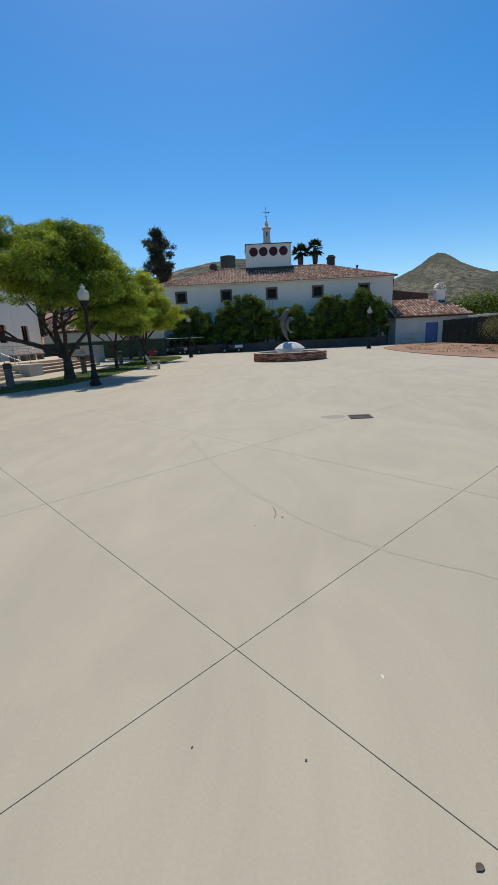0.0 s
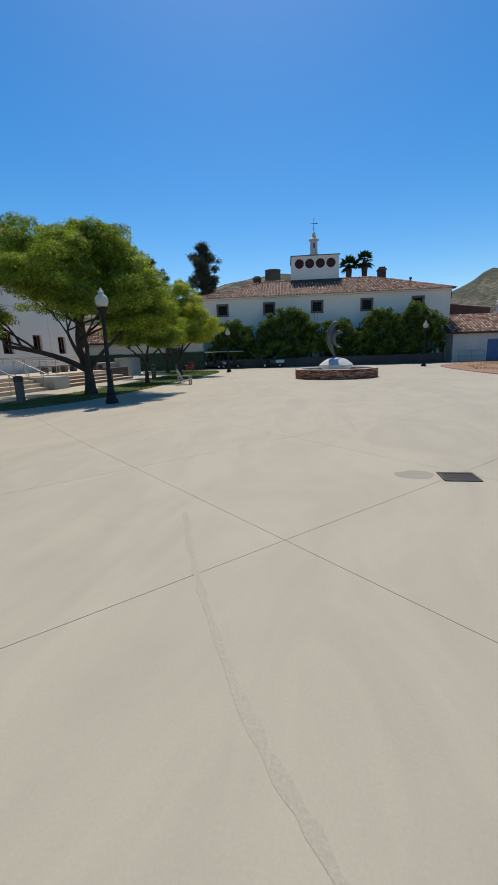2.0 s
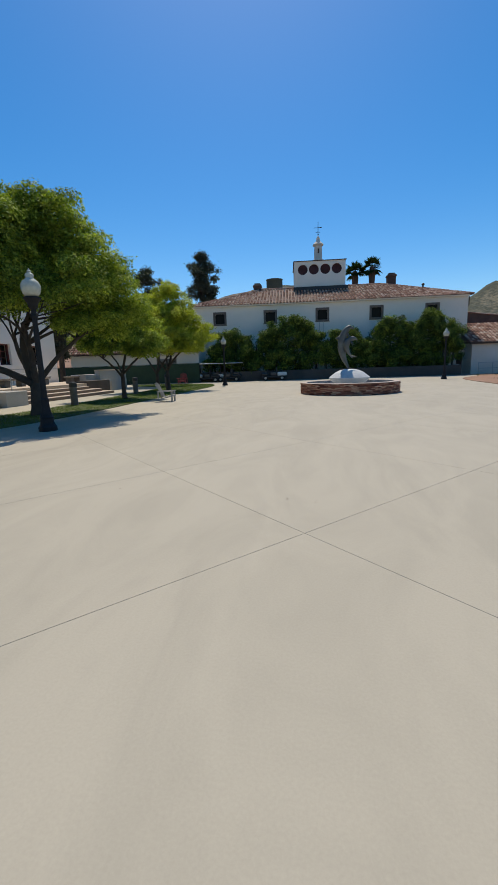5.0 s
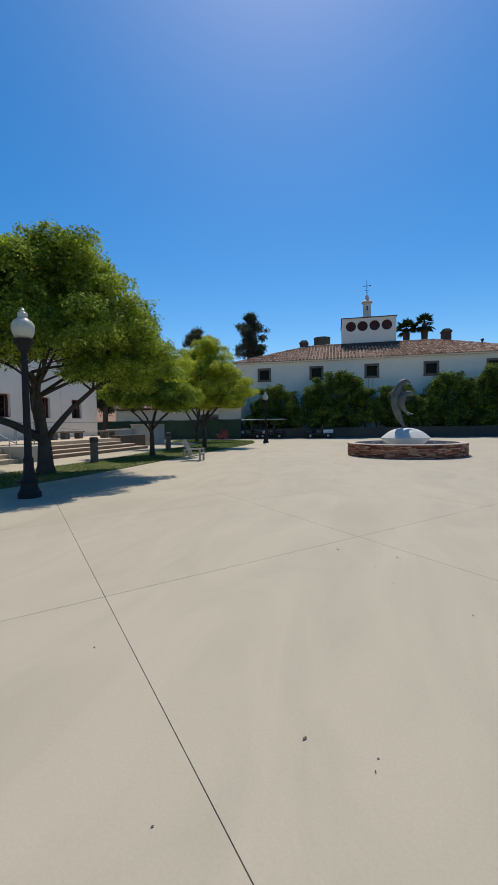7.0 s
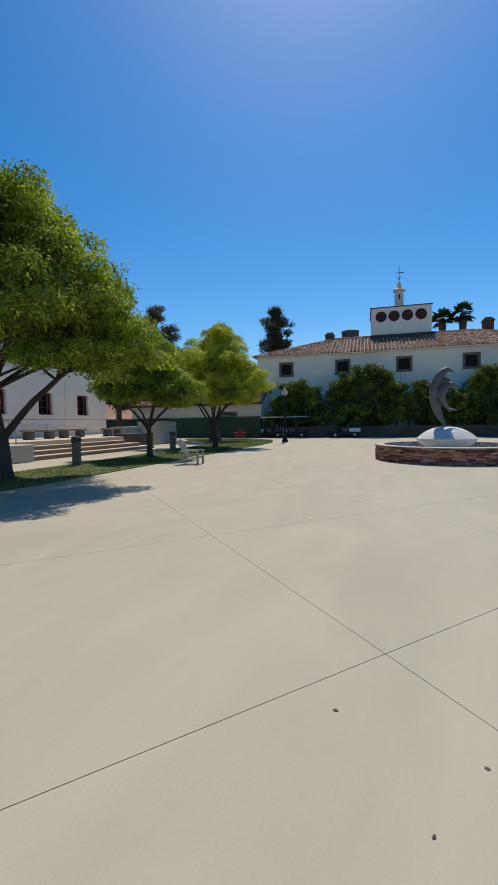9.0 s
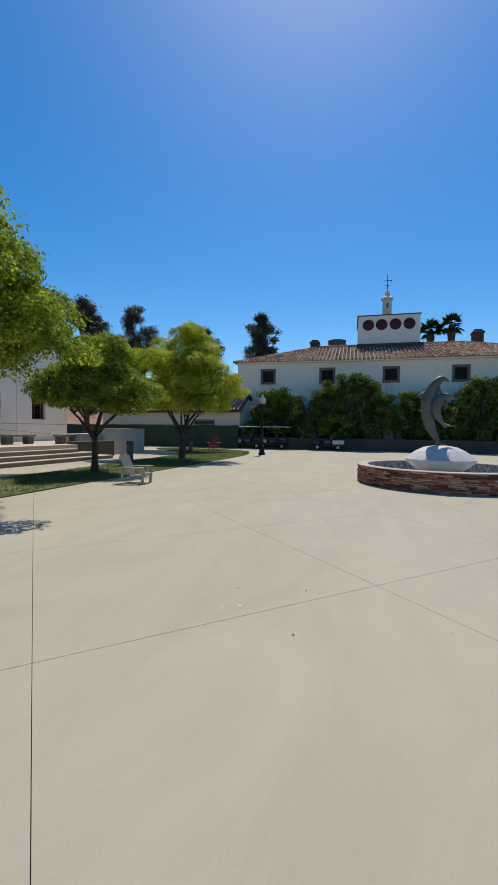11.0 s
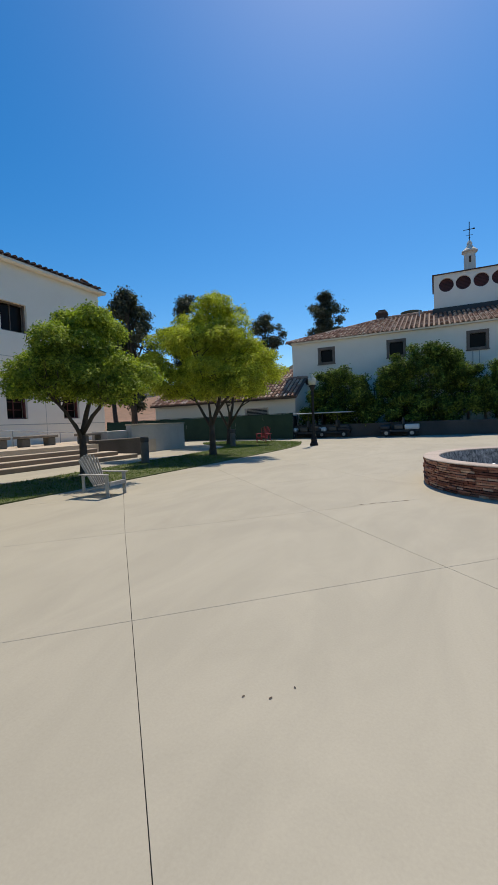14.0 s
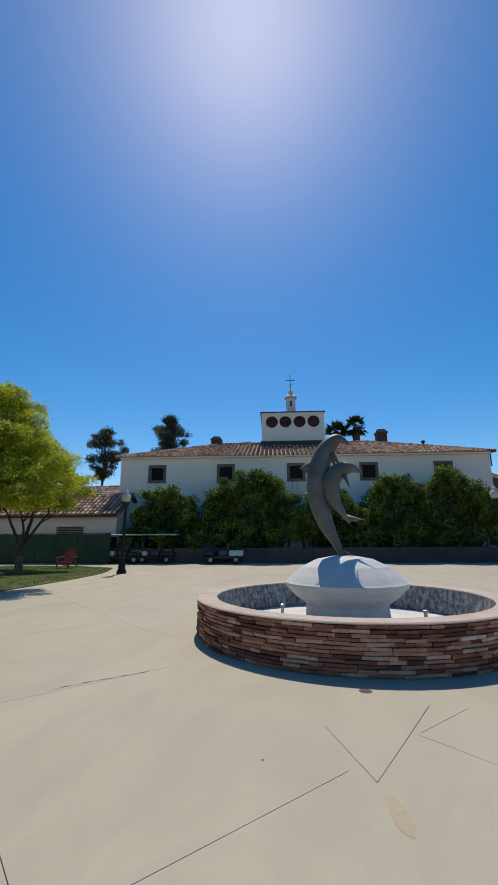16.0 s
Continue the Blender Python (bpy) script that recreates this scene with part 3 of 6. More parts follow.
tower = part("tower", bm, M_STUCCO, house, "white square tower with four round openings")
for cu in HOLES:
    bm = bmesh.new()
    for i in range(9):
        z = hz - hr + 0.06 + i * (2 * hr - 0.08) / 9
        w = math.sqrt(max(hr ** 2 - (z + 0.05 - hz) ** 2, 0.01)) * 0.99
        box(bm, cu - w, cu + w, TD0 + 0.12, TD0 + 0.14, z, z + 0.115, m=Matrix.Translation((0, TD0 + 0.13, z + 0.05)) @ Matrix.Rotation(radians(-28), 4, "X") @ Matrix.Translation((0, -TD0 - 0.13, -z - 0.05)))
    part("louvre", bm, M_LOUVRE, tower)
    part("louvre_back", lathe([(hr, 0.0), (hr, 0.03)], 28), M_DARKPLASTIC, tower, m=pose(cu, TD0 + 0.29, hz, 90))
bm = bmesh.new()
c = [bm.verts.new(p) for p in ((TU0 - 0.12, TD0 - 0.12, TZ1), (TU1 + 0.12, TD0 - 0.12, TZ1), (TU1 + 0.12, TD1 + 0.12, TZ1), (TU0 - 0.12, TD1 + 0.12, TZ1), ((TU0 + TU1) / 2, (TD0 + TD1) / 2, TZ1 + 0.62))]
for q in ((0, 1, 4), (1, 2, 4), (2, 3, 4), (3, 0, 4), (3, 2, 1, 0)):
    bm.faces.new([c[i] for i in q])
tower_roof = part("tower_roof", bm, M_TILE_DARK, tower)
part("parapet_edge", boxed(TU0 - 0.10, TU1 + 0.10, TD0 - 0.10, TD0 - 0.003, TZ1 - 0.07, TZ1 - 0.004), M_TILE_DARK, tower)
# No real part: a dark strip standing in for shade at the tower's foot.
part("tower_foot_shade", boxed(TU0 - 0.12, TU1 + 0.3, TD0 - 0.30, TD0 - 0.01, 9.6, 10.2), M_DARKPLASTIC, house, "black strip for the shade at the foot of the tower")
# cupola and weather vane
cu, cd = 0.85, 8.4
cup = part("cupola", lathe([(0.62, 13.2), (0.62, 13.75), (0.50, 13.8), (0.46, 15.2), (0.52, 15.3), (0.66, 15.38), (0.66, 15.48), (0.5, 15.6), (0.3, 15.8), (0.2, 16.05), (0.24, 16.12), (0.14, 16.3), (0.03, 16.45)], 8), M_STUCCO_WARM, house, m=pose(cu, cd, 0, 0, 0, 22.5))
for q in range(4):
    part("niche", boxed(-0.085, 0.085, -0.452, -0.42, 14.4, 14.95), M_WOODDARK, cup, m=pose(0, 0, 0, 0, 0, -22.5 + 90 * q))
bm = tube(bmesh.new(), [(0, 0, 16.3), (0, 0, 18.0)], 0.035, 6)
tube(bm, [(-0.45, 0, 17.35), (0.45, 0, 17.35)], 0.03, 6)
tube(bm, [(0, -0.4, 17.1), (0, 0.4, 17.1)], 0.025, 6)
box(bm, 0.28, 0.42, -0.01, 0.01, 17.3, 17.42)
tube(bm, [(-0.28, 0, 16.85), (0.28, 0, 16.85)], 0.02, 6)
lathe([(0.02, 16.55), (0.09, 16.62), (0.02, 16.7)], 8, bm)
part("weather_vane", bm, M_BLACK, house, m=pose(cu, cd, 0))
# chimneys and vents
for u0, u1, z1 in ((-6.9, -6.0, 11.0), (8.7, 9.6, 11.4)):
    bm = boxed(u0, u1, 6.6, 7.5, 9.6, z1, bevel=0.03)
    box(bm, u0 - 0.08, u1 + 0.08, 6.52, 7.58, z1 - 0.28, z1 - 0.12, bevel=0.02)
    ch = part("chimney", bm, M_BRICKCHIM, house)
    part("chimney_cap", boxed(u0 + 0.12, u1 - 0.12, 6.75, 7.35, z1 - 0.01, z1 + 0.14), M_DARKPLASTIC, ch)
part("roof_vent", lathe([(0.09, 8.9), (0.09, 9.55), (0.16, 9.57), (0.16, 9.72), (0.05, 9.78)], 10), M_BLACK, house, m=pose(11.9, 4.2, 0))
part("roof_vent", lathe([(0.05, 9.0), (0.05, 10.2)], 8), M_STEEL, house, m=pose(-3.2, 5.0, 0))
part("conduit", tube(bmesh.new(), [(0.35, -0.04, 5.72), (0.35, -0.04, 3.6)], 0.025, 6), M_STEEL, house)
part("conduit", tube(bmesh.new(), [(0.75, -0.04, 5.72), (0.75, -0.04, 3.6)], 0.025, 6), M_STEEL, house)

# low retaining wall along the foot of the house, under the hedge
bm = boxed(-12.3, 13.4, -3.5, -3.15, -0.1, 0.95, bevel=0.02)
pw = thing("planter_wall", FAC, "low grey rendered planter wall below the hedge", "wall", kind="structure")
# shade under house and hedge is part of this face's dark colour
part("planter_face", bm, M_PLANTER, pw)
part("planter_soil", boxed(-12.3, 13.4, -3.14, -0.01, -0.1, 0.7), M_EARTH, pw)


def hedge(u0, u1, h, seed, label):
    """One clipped but shaggy shrub against the house wall."""
    t = thing("hedge_shrub", FAC, label, "shrub", "shrubs along the house")
    rng = random.Random(seed)
    lobes = []
    k = max(3, int((u1 - u0) / 0.9))
    for i in range(k):
        u = u0 + 0.5 + (u1 - u0 - 1.0) * i / (k - 1)
        top = h - 1.25 * abs(2 * i / (k - 1) - 1) ** 2.0 + rng.uniform(-0.75, 0.15)
        z = 1.0 + 0.9 * abs(2 * i / (k - 1) - 1) ** 3
        while z < top - 0.4:
            lobes.append((u + rng.uniform(-0.3, 0.3), -1.85 - 0.5 * z / top + rng.uniform(-0.3, 0.25), z, 0.75, 0.95, 0.62))
            z += 0.75
        lobes.append((u, -2.15, top - 0.5, 0.6, 0.75, 0.65))
        for _ in range(5):
            lobes.append((u + rng.uniform(-0.55, 0.55), -2.35 + rng.uniform(-0.65, 0.4), top - 0.35 + rng.uniform(-0.6, 0.4), 0.24, 0.26, 0.55))
        for _ in range(3):
            lobes.append((u + rng.uniform(-0.5, 0.5), -2.95 + rng.uniform(-0.25, 0.2), rng.uniform(1.2, max(1.4, top - 0.9)), 0.34, 0.3, 0.5))
    for i in range(k):
        bm = bmesh.new()
        u = u0 + 0.5 + (u1 - u0 - 1.0) * i / (k - 1)
        branch(bm, (u, -2.0, 0.6), (u + rng.uniform(-0.2, 0.2), -2.0, h - 1.2), 0.09, 0.03, 0.15, rng)
        part("stem", bm, M_BARK, t)
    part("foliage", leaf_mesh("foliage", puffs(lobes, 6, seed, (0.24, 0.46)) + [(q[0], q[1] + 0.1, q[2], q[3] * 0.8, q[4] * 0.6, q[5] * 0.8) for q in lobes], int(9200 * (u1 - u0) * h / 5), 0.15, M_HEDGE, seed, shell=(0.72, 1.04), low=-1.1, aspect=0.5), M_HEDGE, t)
    return t


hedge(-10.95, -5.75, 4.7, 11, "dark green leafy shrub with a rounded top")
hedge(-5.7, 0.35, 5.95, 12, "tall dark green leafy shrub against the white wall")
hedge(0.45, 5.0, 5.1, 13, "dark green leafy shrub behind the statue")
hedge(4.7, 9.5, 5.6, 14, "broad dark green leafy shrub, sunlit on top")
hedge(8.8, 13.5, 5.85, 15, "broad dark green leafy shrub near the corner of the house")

# ---- right wing ----
wing = thing("low_wing", FAC, "low white wing with a terracotta tile roof and blue door", "house")
WZ, WU0, WU1, WD = 2.98, 14.85, 23.4, -2.0
bm = bmesh.new()
pierced_wall(bm, WU0, WU1, -0.1, WZ, [(18.38, 19.82, -0.1, 2.25)], WD, WD + 0.3)
part("wall", bm, M_STUCCO_WARM, wing)
part("wall", boxed(WU0, WU0 + 0.3, WD + 0.3, 6.0, -0.1, WZ), M_STUCCO_WARM, wing)
part("wall", boxed(WU1 - 0.3, WU1, WD + 0.3, 6.0, -0.1, WZ), M_STUCCO_WARM, wing)
dr = part("door", boxed(18.44, 19.76, WD + 0.12, WD + 0.18, 0.02, 2.2, bevel=0.01), M_BLUEDOOR, wing, "pale blue painted door")
part("door_frame", pierced_wall(bmesh.new(), 18.38, 19.82, -0.1, 2.25, [(18.44, 19.76, -0.1, 2.2)], WD - 0.01, WD + 0.2), M_BLUEDOOR, wing)
part("handle", lathe([(0.03, 0), (0.03, 0.08), (0.045, 0.09), (0.045, 0.13)], 10), M_STEEL, dr, m=pose(18.56, WD + 0.12, 1.05, 90))
bm = bmesh.new()
WR0, WRT, WRD = WZ + 0.03, 5.1, 2.2
c = [bm.verts.new(p) for p in ((WU0 - 0.35, WD - 0.35, WR0), (WU1 + 0.35, WD - 0.35, WR0), (WU1 - 1.5, WRD, WRT), (WU0 - 0.35, WRD, WRT), (WU0 - 0.35, 6.2, WR0), (WU1 + 0.35, 6.2, WR0))]
for q in ((0, 1, 2, 3), (3, 2, 5, 4), (1, 5, 2), (0, 3, 4), (0, 4, 5, 1)):
    bm.faces.new([c[i] for i in q])
wroof = part("roof", bm, M_TILE_UNDER, wing)
bm = bmesh.new()
ends = []
sl = (WRT - WR0) / (WRD - WD + 0.35)
for i in range(int((WU1 - WU0 + 0.7) / TW)):
    u = WU0 - 0.2 + i * TW
    run = min(WRD - WD + 0.35, (WU1 + 0.35 - u) * (WRD - WD + 0.35) / 1.85)
    if run > 0.4:
        ends.append(((u, WD - 0.4, WR0 + 0.02), (u, WD - 0.35 + run, WR0 + 0.02 + sl * run)))
slope_tiles(bm, ends, rng=rng)
tagged(part("roof_tiles", bm, M_TILE, wroof), kind="stuff")
part("eave_board", boxed(WU0 - 0.3, WU1 + 0.3, WD - 0.33, WD - 0.27, WR0 - 0.15, WR0 - 0.004), M_WOODDARK, wing)
bm = boxed(21.05, 22.15, 1.6, 2.5, 3.8, 6.1, bevel=0.04)
box(bm, 20.98, 22.22, 1.53, 2.57, 6.0, 6.2, bevel=0.03)
chim = part("chimney", bm, M_STUCCO, wing, "white stucco chimney with arched cap")
bm = bmesh.new()
for i in range(9):
    q = math.pi * i / 8
    box(bm, -0.09, 0.09, -0.45, 0.45, 0, 0.16, m=pose(21.6 + 0.42 * math.cos(q), 2.05, 6.2 + 0.62 * math.sin(q), 0, 90 - math.degrees(q), 0))
part("chimney_cap", bm, M_STUCCO, chim)
# higher gable behind the wing
bm = bmesh.new()
c = [bm.verts.new(p) for p in ((15.15, 4.2, 3.0), (21.2, 4.2, 3.0), (21.2, 4.2, 5.9), (15.15, 4.2, 6.6), (15.15, 12, 3.0), (21.2, 12, 3.0), (21.2, 12, 5.9), (15.15, 12, 6.6))]
for q in ((0, 1, 2, 3), (1, 5, 6, 2), (5, 4, 7, 6), (4, 0, 3, 7), (3, 2, 6, 7)):
    bm.faces.new([c[i] for i in q])
bmesh.ops.recalc_face_normals(bm, faces=bm.faces)
part("rear_gable", bm, M_TILE_UNDER, wing)
bm = bmesh.new()
ends = [((21.3, y, 5.93), (15.2, y, 6.63)) for y in [4.15 + 0.3 * k for k in range(26)]]
slope_tiles(bm, ends, rng=rng)
tagged(part("rear_tiles", bm, M_TILE, wing), kind="stuff")
# door side: low rail, drain pipe and utility box in the nook
part("downpipe", tube(bmesh.new(), [(15.1, -0.06, 7.6), (15.1, -0.06, 6.7)], 0.05, 8), M_WOODDARK, house)
rail = thing("pipe_rail", FAC, "low grey pipe rail by the blue door", "railing")
bm = bmesh.new()
for u in (15.3, 16.6, 17.9):
    tube(bm, [(u, -2.6, 0), (u, -2.6, 1.1)], 0.025, 6)
for z in (0.55, 1.1):
    tube(bm, [(15.3, -2.6, z), (17.9, -2.6, z)], 0.022, 6)
part("rail_frame", bm, M_STEEL, rail)
ub = thing("utility_box", FAC @ pose(13.75, -0.9, 0), "grey metal utility cabinet at the house corner", "utility box")
part("cabinet", boxed(-0.3, 0.3, -0.25, 0.25, 0, 1.0, bevel=0.02), M_STEEL, ub)
sd = part("side_door", boxed(14.2, 14.75, -0.06, -0.01, 0.0, 2.1, bevel=0.01), M_WOODDARK, house, "dark narrow side door")

# ---- low building behind the left fence ----
lowb = thing("low_building", pose(-12.57, 47.0, 0), "long low white building with gabled terracotta tile roofs", "house")
LW, LZ, LD, LR = -14.5, 3.17, 1.95, 4.80
bm = bmesh.new()
pierced_wall(bm, LW, -0.3, -0.1, LZ, [(-4.54, -2.39, 1.78, 2.46)], 0, 0.3)
part("wall", bm, M_STUCCO, lowb)
bm = bmesh.new()
for x in (-0.3, 0.0):
    for p in ((0, -0.1), (3.6, -0.1), (3.6, LZ + 0.25), (LD, LR - 0.14), (0, LZ - 0.1)):
        bm.verts.new((x, p[0], p[1]))
vs = list(bm.verts)
bm.faces.new(vs[:5][::-1])
bm.faces.new(vs[5:])
for k in range(5):
    q = (k + 1) % 5
    bm.faces.new((vs[k], vs[q], vs[q + 5], vs[k + 5]))
part("gable_wall", bm, M_STUCCO, lowb)
part("wall", boxed(LW, LW + 0.3, 0.3, 9.0, -0.1, LZ), M_STUCCO, lowb)


def gable_roof(u0, u1, d0, dr, d1, z0, zr):
    """A tiled roof with its ridge along local x."""
    bm = bmesh.new()
    edge = ((d0, z0), (dr, zr), (d1, z0), (d1, z0 - 0.13), (dr, zr - 0.13), (d0, z0 - 0.13))
    a, b = [[bm.verts.new((u, d, z)) for d, z in edge] for u in (u0, u1)]
    for k in range(6):
        q = (k + 1) % 6
        bm.faces.new((a[k], b[k], b[q], a[q]))
    for e in (a, b):
        bm.faces.new((e[0], e[1], e[4], e[5]))
        bm.faces.new((e[1], e[2], e[3], e[4]))
    bmesh.ops.recalc_face_normals(bm, faces=bm.faces)
    top = part("roof", bm, M_TILE_UNDER, lowb)
    bm = bmesh.new()
    slope_tiles(bm, [((u0 + 0.15 + TW * i, d0 - 0.05, z0 + 0.03), (u0 + 0.15 + TW * i, dr, zr + 0.02)) for i in range(int((u1 - u0) / TW))], rng=rng)
    tagged(part("roof_tiles", bm, M_TILE, top), kind="stuff")
    bm = bmesh.new()
    n = int((u1 - u0) / 0.42)
    for k in range(n):
        a = u0 + (u1 - u0) * k / n
        tube(bm, [(a, dr, zr + 0.04), (a + 0.46, dr, zr + 0.02)], [0.13, 0.105], 8)
    part("ridge_tiles", bm, M_TILE, top)


gable_roof(LW - 0.3, 0.28, -0.4, LD, 4.3, LZ + 0.02, LR)
gable_roof(LW - 0.3, -1.95, 3.2, 7.2, 11.2, 3.75, 6.15)
part("rear_wall", boxed(LW, -2.1, 4.2, 4.5, -0.1, 3.9), M_STUCCO, lowb)
part("eave_board", boxed(LW - 0.3, 0.28, -0.42, -0.36, LZ - 0.12, LZ + 0.016), M_WOODDARK, lowb)
part("vent_backing", boxed(-4.54, -2.39, 0.31, 0.33, 1.73, 2.5), M_DARKPLASTIC, lowb)
vent = part("louvre_vent", pierced_wall(bmesh.new(), -4.58, -2.35, 1.74, 2.5, [(-4.48, -2.45, 1.83, 2.41)], -0.02, 0.1), M_STEEL, lowb)
for i in range(5):
    part("slat", boxed(-4.48, -2.45, -0.01, 0.09, 1.85 + i * 0.115, 1.885 + i * 0.115), M_GREYWALL, vent)

# ---- tall building on the left ----
hall = thing("tall_hall", pose(-20.0, 32.0, 0, 0, 0, 95.6), "tall plain white stucco hall with small dark windows", "house")
# local x runs along the wall away from the start, front faces the plaza (local -y)
H0, H1, HZ = -26.0, 3.2, 9.72
lo = [(s, s + 1.1) for s in (-16.35, -13.05, -9.75, -6.45, -3.15, 0.15)]
holes = [(a, b, 2.0, 3.32) for a, b in lo] + [(a, b + 0.3, 6.28, 7.72) for a, b in lo]
bm = bmesh.new()
pierced_wall(bm, H0, H1, -0.1, HZ, holes, 0, 0.5)
part("wall", bm, M_STUCCO, hall)
part("wall", boxed(H1 - 0.5, H1, 0.5, 14, -0.1, HZ), M_STUCCO, hall)
part("wall", boxed(H0, H0 + 0.5, 0.5, 14, -0.1, HZ), M_STUCCO, hall)
part("wall", boxed(H0 + 0.5, H1 - 0.5, 13.5, 14, -0.1, HZ), M_STUCCO, hall)
part("string_course", boxed(H0, H1 + 0.01, -0.012, -0.003, 1.70, 1.74), M_GREYWALL, hall)
part("control_joint", boxed(H0, H1 + 0.01, -0.006, -0.003, 5.04, 5.075), M_GREYWALL, hall)
for u in (-14.2, -7.6, -1.0):
    part("control_joint", boxed(u, u + 0.025, -0.006, -0.003, 0.7, 5.04), M_GREYWALL, hall)
part("soffit", boxed(H0 - 0.37, H1 + 0.37, -0.37, -0.004, HZ - 0.16, HZ + 0.016, bevel=0.05), M_STUCCO, hall)
part("soffit", boxed(H1 + 0.004, H1 + 0.37, 0.0, 14.3, HZ - 0.16, HZ + 0.016, bevel=0.05), M_STUCCO, hall)
for a, b in lo:
    window(hall, (a + b) / 2, 2.0, 3.32, 1.1, M_REDFRAME, depth=0.16, bars=(1, 2), frame_w=0.07, proud=0.0)
    window(hall, (a + b + 0.3) / 2, 6.28, 7.72, 1.4, M_FRAME, depth=0.16, bars=(1, 0), frame_w=0.07, proud=0.0)
bm = bmesh.new()
c = [bm.verts.new(p) for p in ((H0 - 0.4, -0.4, HZ + 0.02), (H1 + 0.4, -0.4, HZ + 0.02), (H1 + 0.4, 14.4, HZ + 0.02), (H0 - 0.4, 14.4, HZ + 0.02), (H0 + 6, 7, HZ + 1.7), (H1 - 6, 7, HZ + 1.7))]
for q in ((0, 1, 5, 4), (1, 2, 5), (2, 3, 4, 5), (3, 0, 4), (3, 2, 1, 0)):
    bm.faces.new([c[i] for i in q])
hroof = part("roof", bm, M_TILE_DARK, hall)
bm = bmesh.new()
slope_tiles(bm, [((H0 - 0.3 + TW * i, -0.46, HZ + 0.03), (H0 - 0.3 + TW * i, 1.2, HZ + 0.42)) for i in range(int(29.8 / TW))], rng=rng)
slope_tiles(bm, [((H1 + 0.46, -0.3 + TW * i, HZ + 0.03), (H1 - 1.2, -0.3 + TW * i, HZ + 0.42)) for i in range(1, int(14.4 / TW))], rng=rng)
tagged(part("roof_tiles", bm, M_TILE_DARK, hroof), kind="stuff")

# ---- terrace with steps in front of the hall ----
TER = 0.70
terrace = thing("terrace", pose(0, 0, 0), "raised concrete terrace with broad steps down to the path", "terrace", kind="structure")
polys = [(-14.55, 10.0), (-14.55, 22.6), (-14.5, 31.2), (-15.0, 32.5), (-15.6, 36.8), (-20.2, 36.8), (-19.6, 30.0), (-17.4, 8.0), (-15.0, 8.0)]
bm = bmesh.new()
vs = [bm.verts.new((x, y, TER)) for x, y in polys]
f = bm.faces.new(vs)
ex = bmesh.ops.extrude_face_region(bm, geom=[f])
for v in ex["geom"]:
    if isinstance(v, bmesh.types.BMVert):
        v.co.z = -0.1
bmesh.ops.recalc_face_normals(bm, faces=bm.faces)
part("terrace_deck", bm, M_STEP, terrace)
for i in range(3):
    z1 = TER - 0.175 * (i + 1)
    part("step", boxed(-14.548, -14.55 + 0.42 * (i + 1) + 0.0, 22.75, 29.4 + 0.75 * i, -0.1, z1, bevel=0.012), M_STEP, terrace)
    # thin dark plate that paints the shade onto the riser
    part("riser", boxed(-14.55 + 0.42 * (i + 1) + 0.001, -14.55 + 0.42 * (i + 1) + 0.006, 22.75, 29.4 + 0.75 * i, z1 - 0.172, z1 - 0.03), M_RISER, terrace)
    part("step", boxed(-14.548, -14.55 + 0.42 * (i + 1), 17.2, 21.35, -0.1, z1, bevel=0.012), M_STEP, terrace)
part("cheek_wall", boxed(-14.6, -13.0, 21.4, 22.7, -0.1, 0.66, bevel=0.02), M_GREYWALL, terrace)
part("cheek_wall", boxed(-14.6, -13.1, 16.2, 17.15, -0.1, 0.66, bevel=0.02), M_STUCCO_WARM, terrace)
part("kerb_wall", boxed(-15.2, -14.5, 29.8, 32.6, -0.1, 0.84, bevel=0.02), M_PLANTER, terrace)
part("kerb_wall", boxed(-16.4, -15.3, 31.0, 33.2, -0.1, 1.22, bevel=0.02), M_GREYWALL, terrace)

gw = thing("retaining_wall", pose(-15.05, 32.3, 0, 0, 0, 95.6), "plain pale grey rendered retaining wall", "wall", kind="structure")
part("wall_face", boxed(0, 4.7, 0, 0.35, -0.1, 1.45, bevel=0.02), M_GREYWALL, gw)
part("wall_cap", boxed(-0.02, 4.72, -0.03, 0.38, 1.452, 1.52, bevel=0.01), M_STEP, gw)


def stone_bench(x, y, z, length, rz):
    b = thing("stone_bench", pose(x, y, z, 0, 0, rz), "weathered grey stone bench on the terrace", "bench", "benches on the terrace")
    part("seat", boxed(-length / 2, length / 2, -0.24, 0.24, 0.36, 0.47, bevel=0.02), M_BENCH, b)
    for x0 in (-length / 2 + 0.12, length / 2 - 0.5):
        part("leg", boxed(x0, x0 + 0.38, -0.19, 0.19, 0, 0.362, bevel=0.03), M_BOLLARD, b)
    return b


stone_bench(-16.7, 26.2, TER, 1.9, 94)
stone_bench(-16.9, 28.5, TER, 1.9, 95.6)
stone_bench(-15.9, 30.6, TER, 1.7, 97)


def handrail(y, x0, x1, z0, z1):
    h = thing("handrail", pose(0, y, 0), "pale metal pipe handrail beside the steps", "handrail", "handrails by the steps")
    part("rail", tube(bmesh.new(), curve_points([(x0 + 0.3, 0, z0 + 0.82), (x0, 0, z0 + 0.92), (x1, 0, z1 + 0.92), (x1 - 0.5, 0, z1 + 0.92), (x1 - 0.55, 0, z1 + 0.7)], 4), 0.025, 8), M_STEEL, h, smooth=True)
    for t in (0.02, 0.5, 0.97):
        x, z = x0 + (x1 - x0) * t, z0 + (z1 - z0) * t
        part("post", tube(bmesh.new(), [(x, 0, z - 0.05), (x, 0, z + 0.92)], 0.022, 8), M_STEEL, h)
    return h


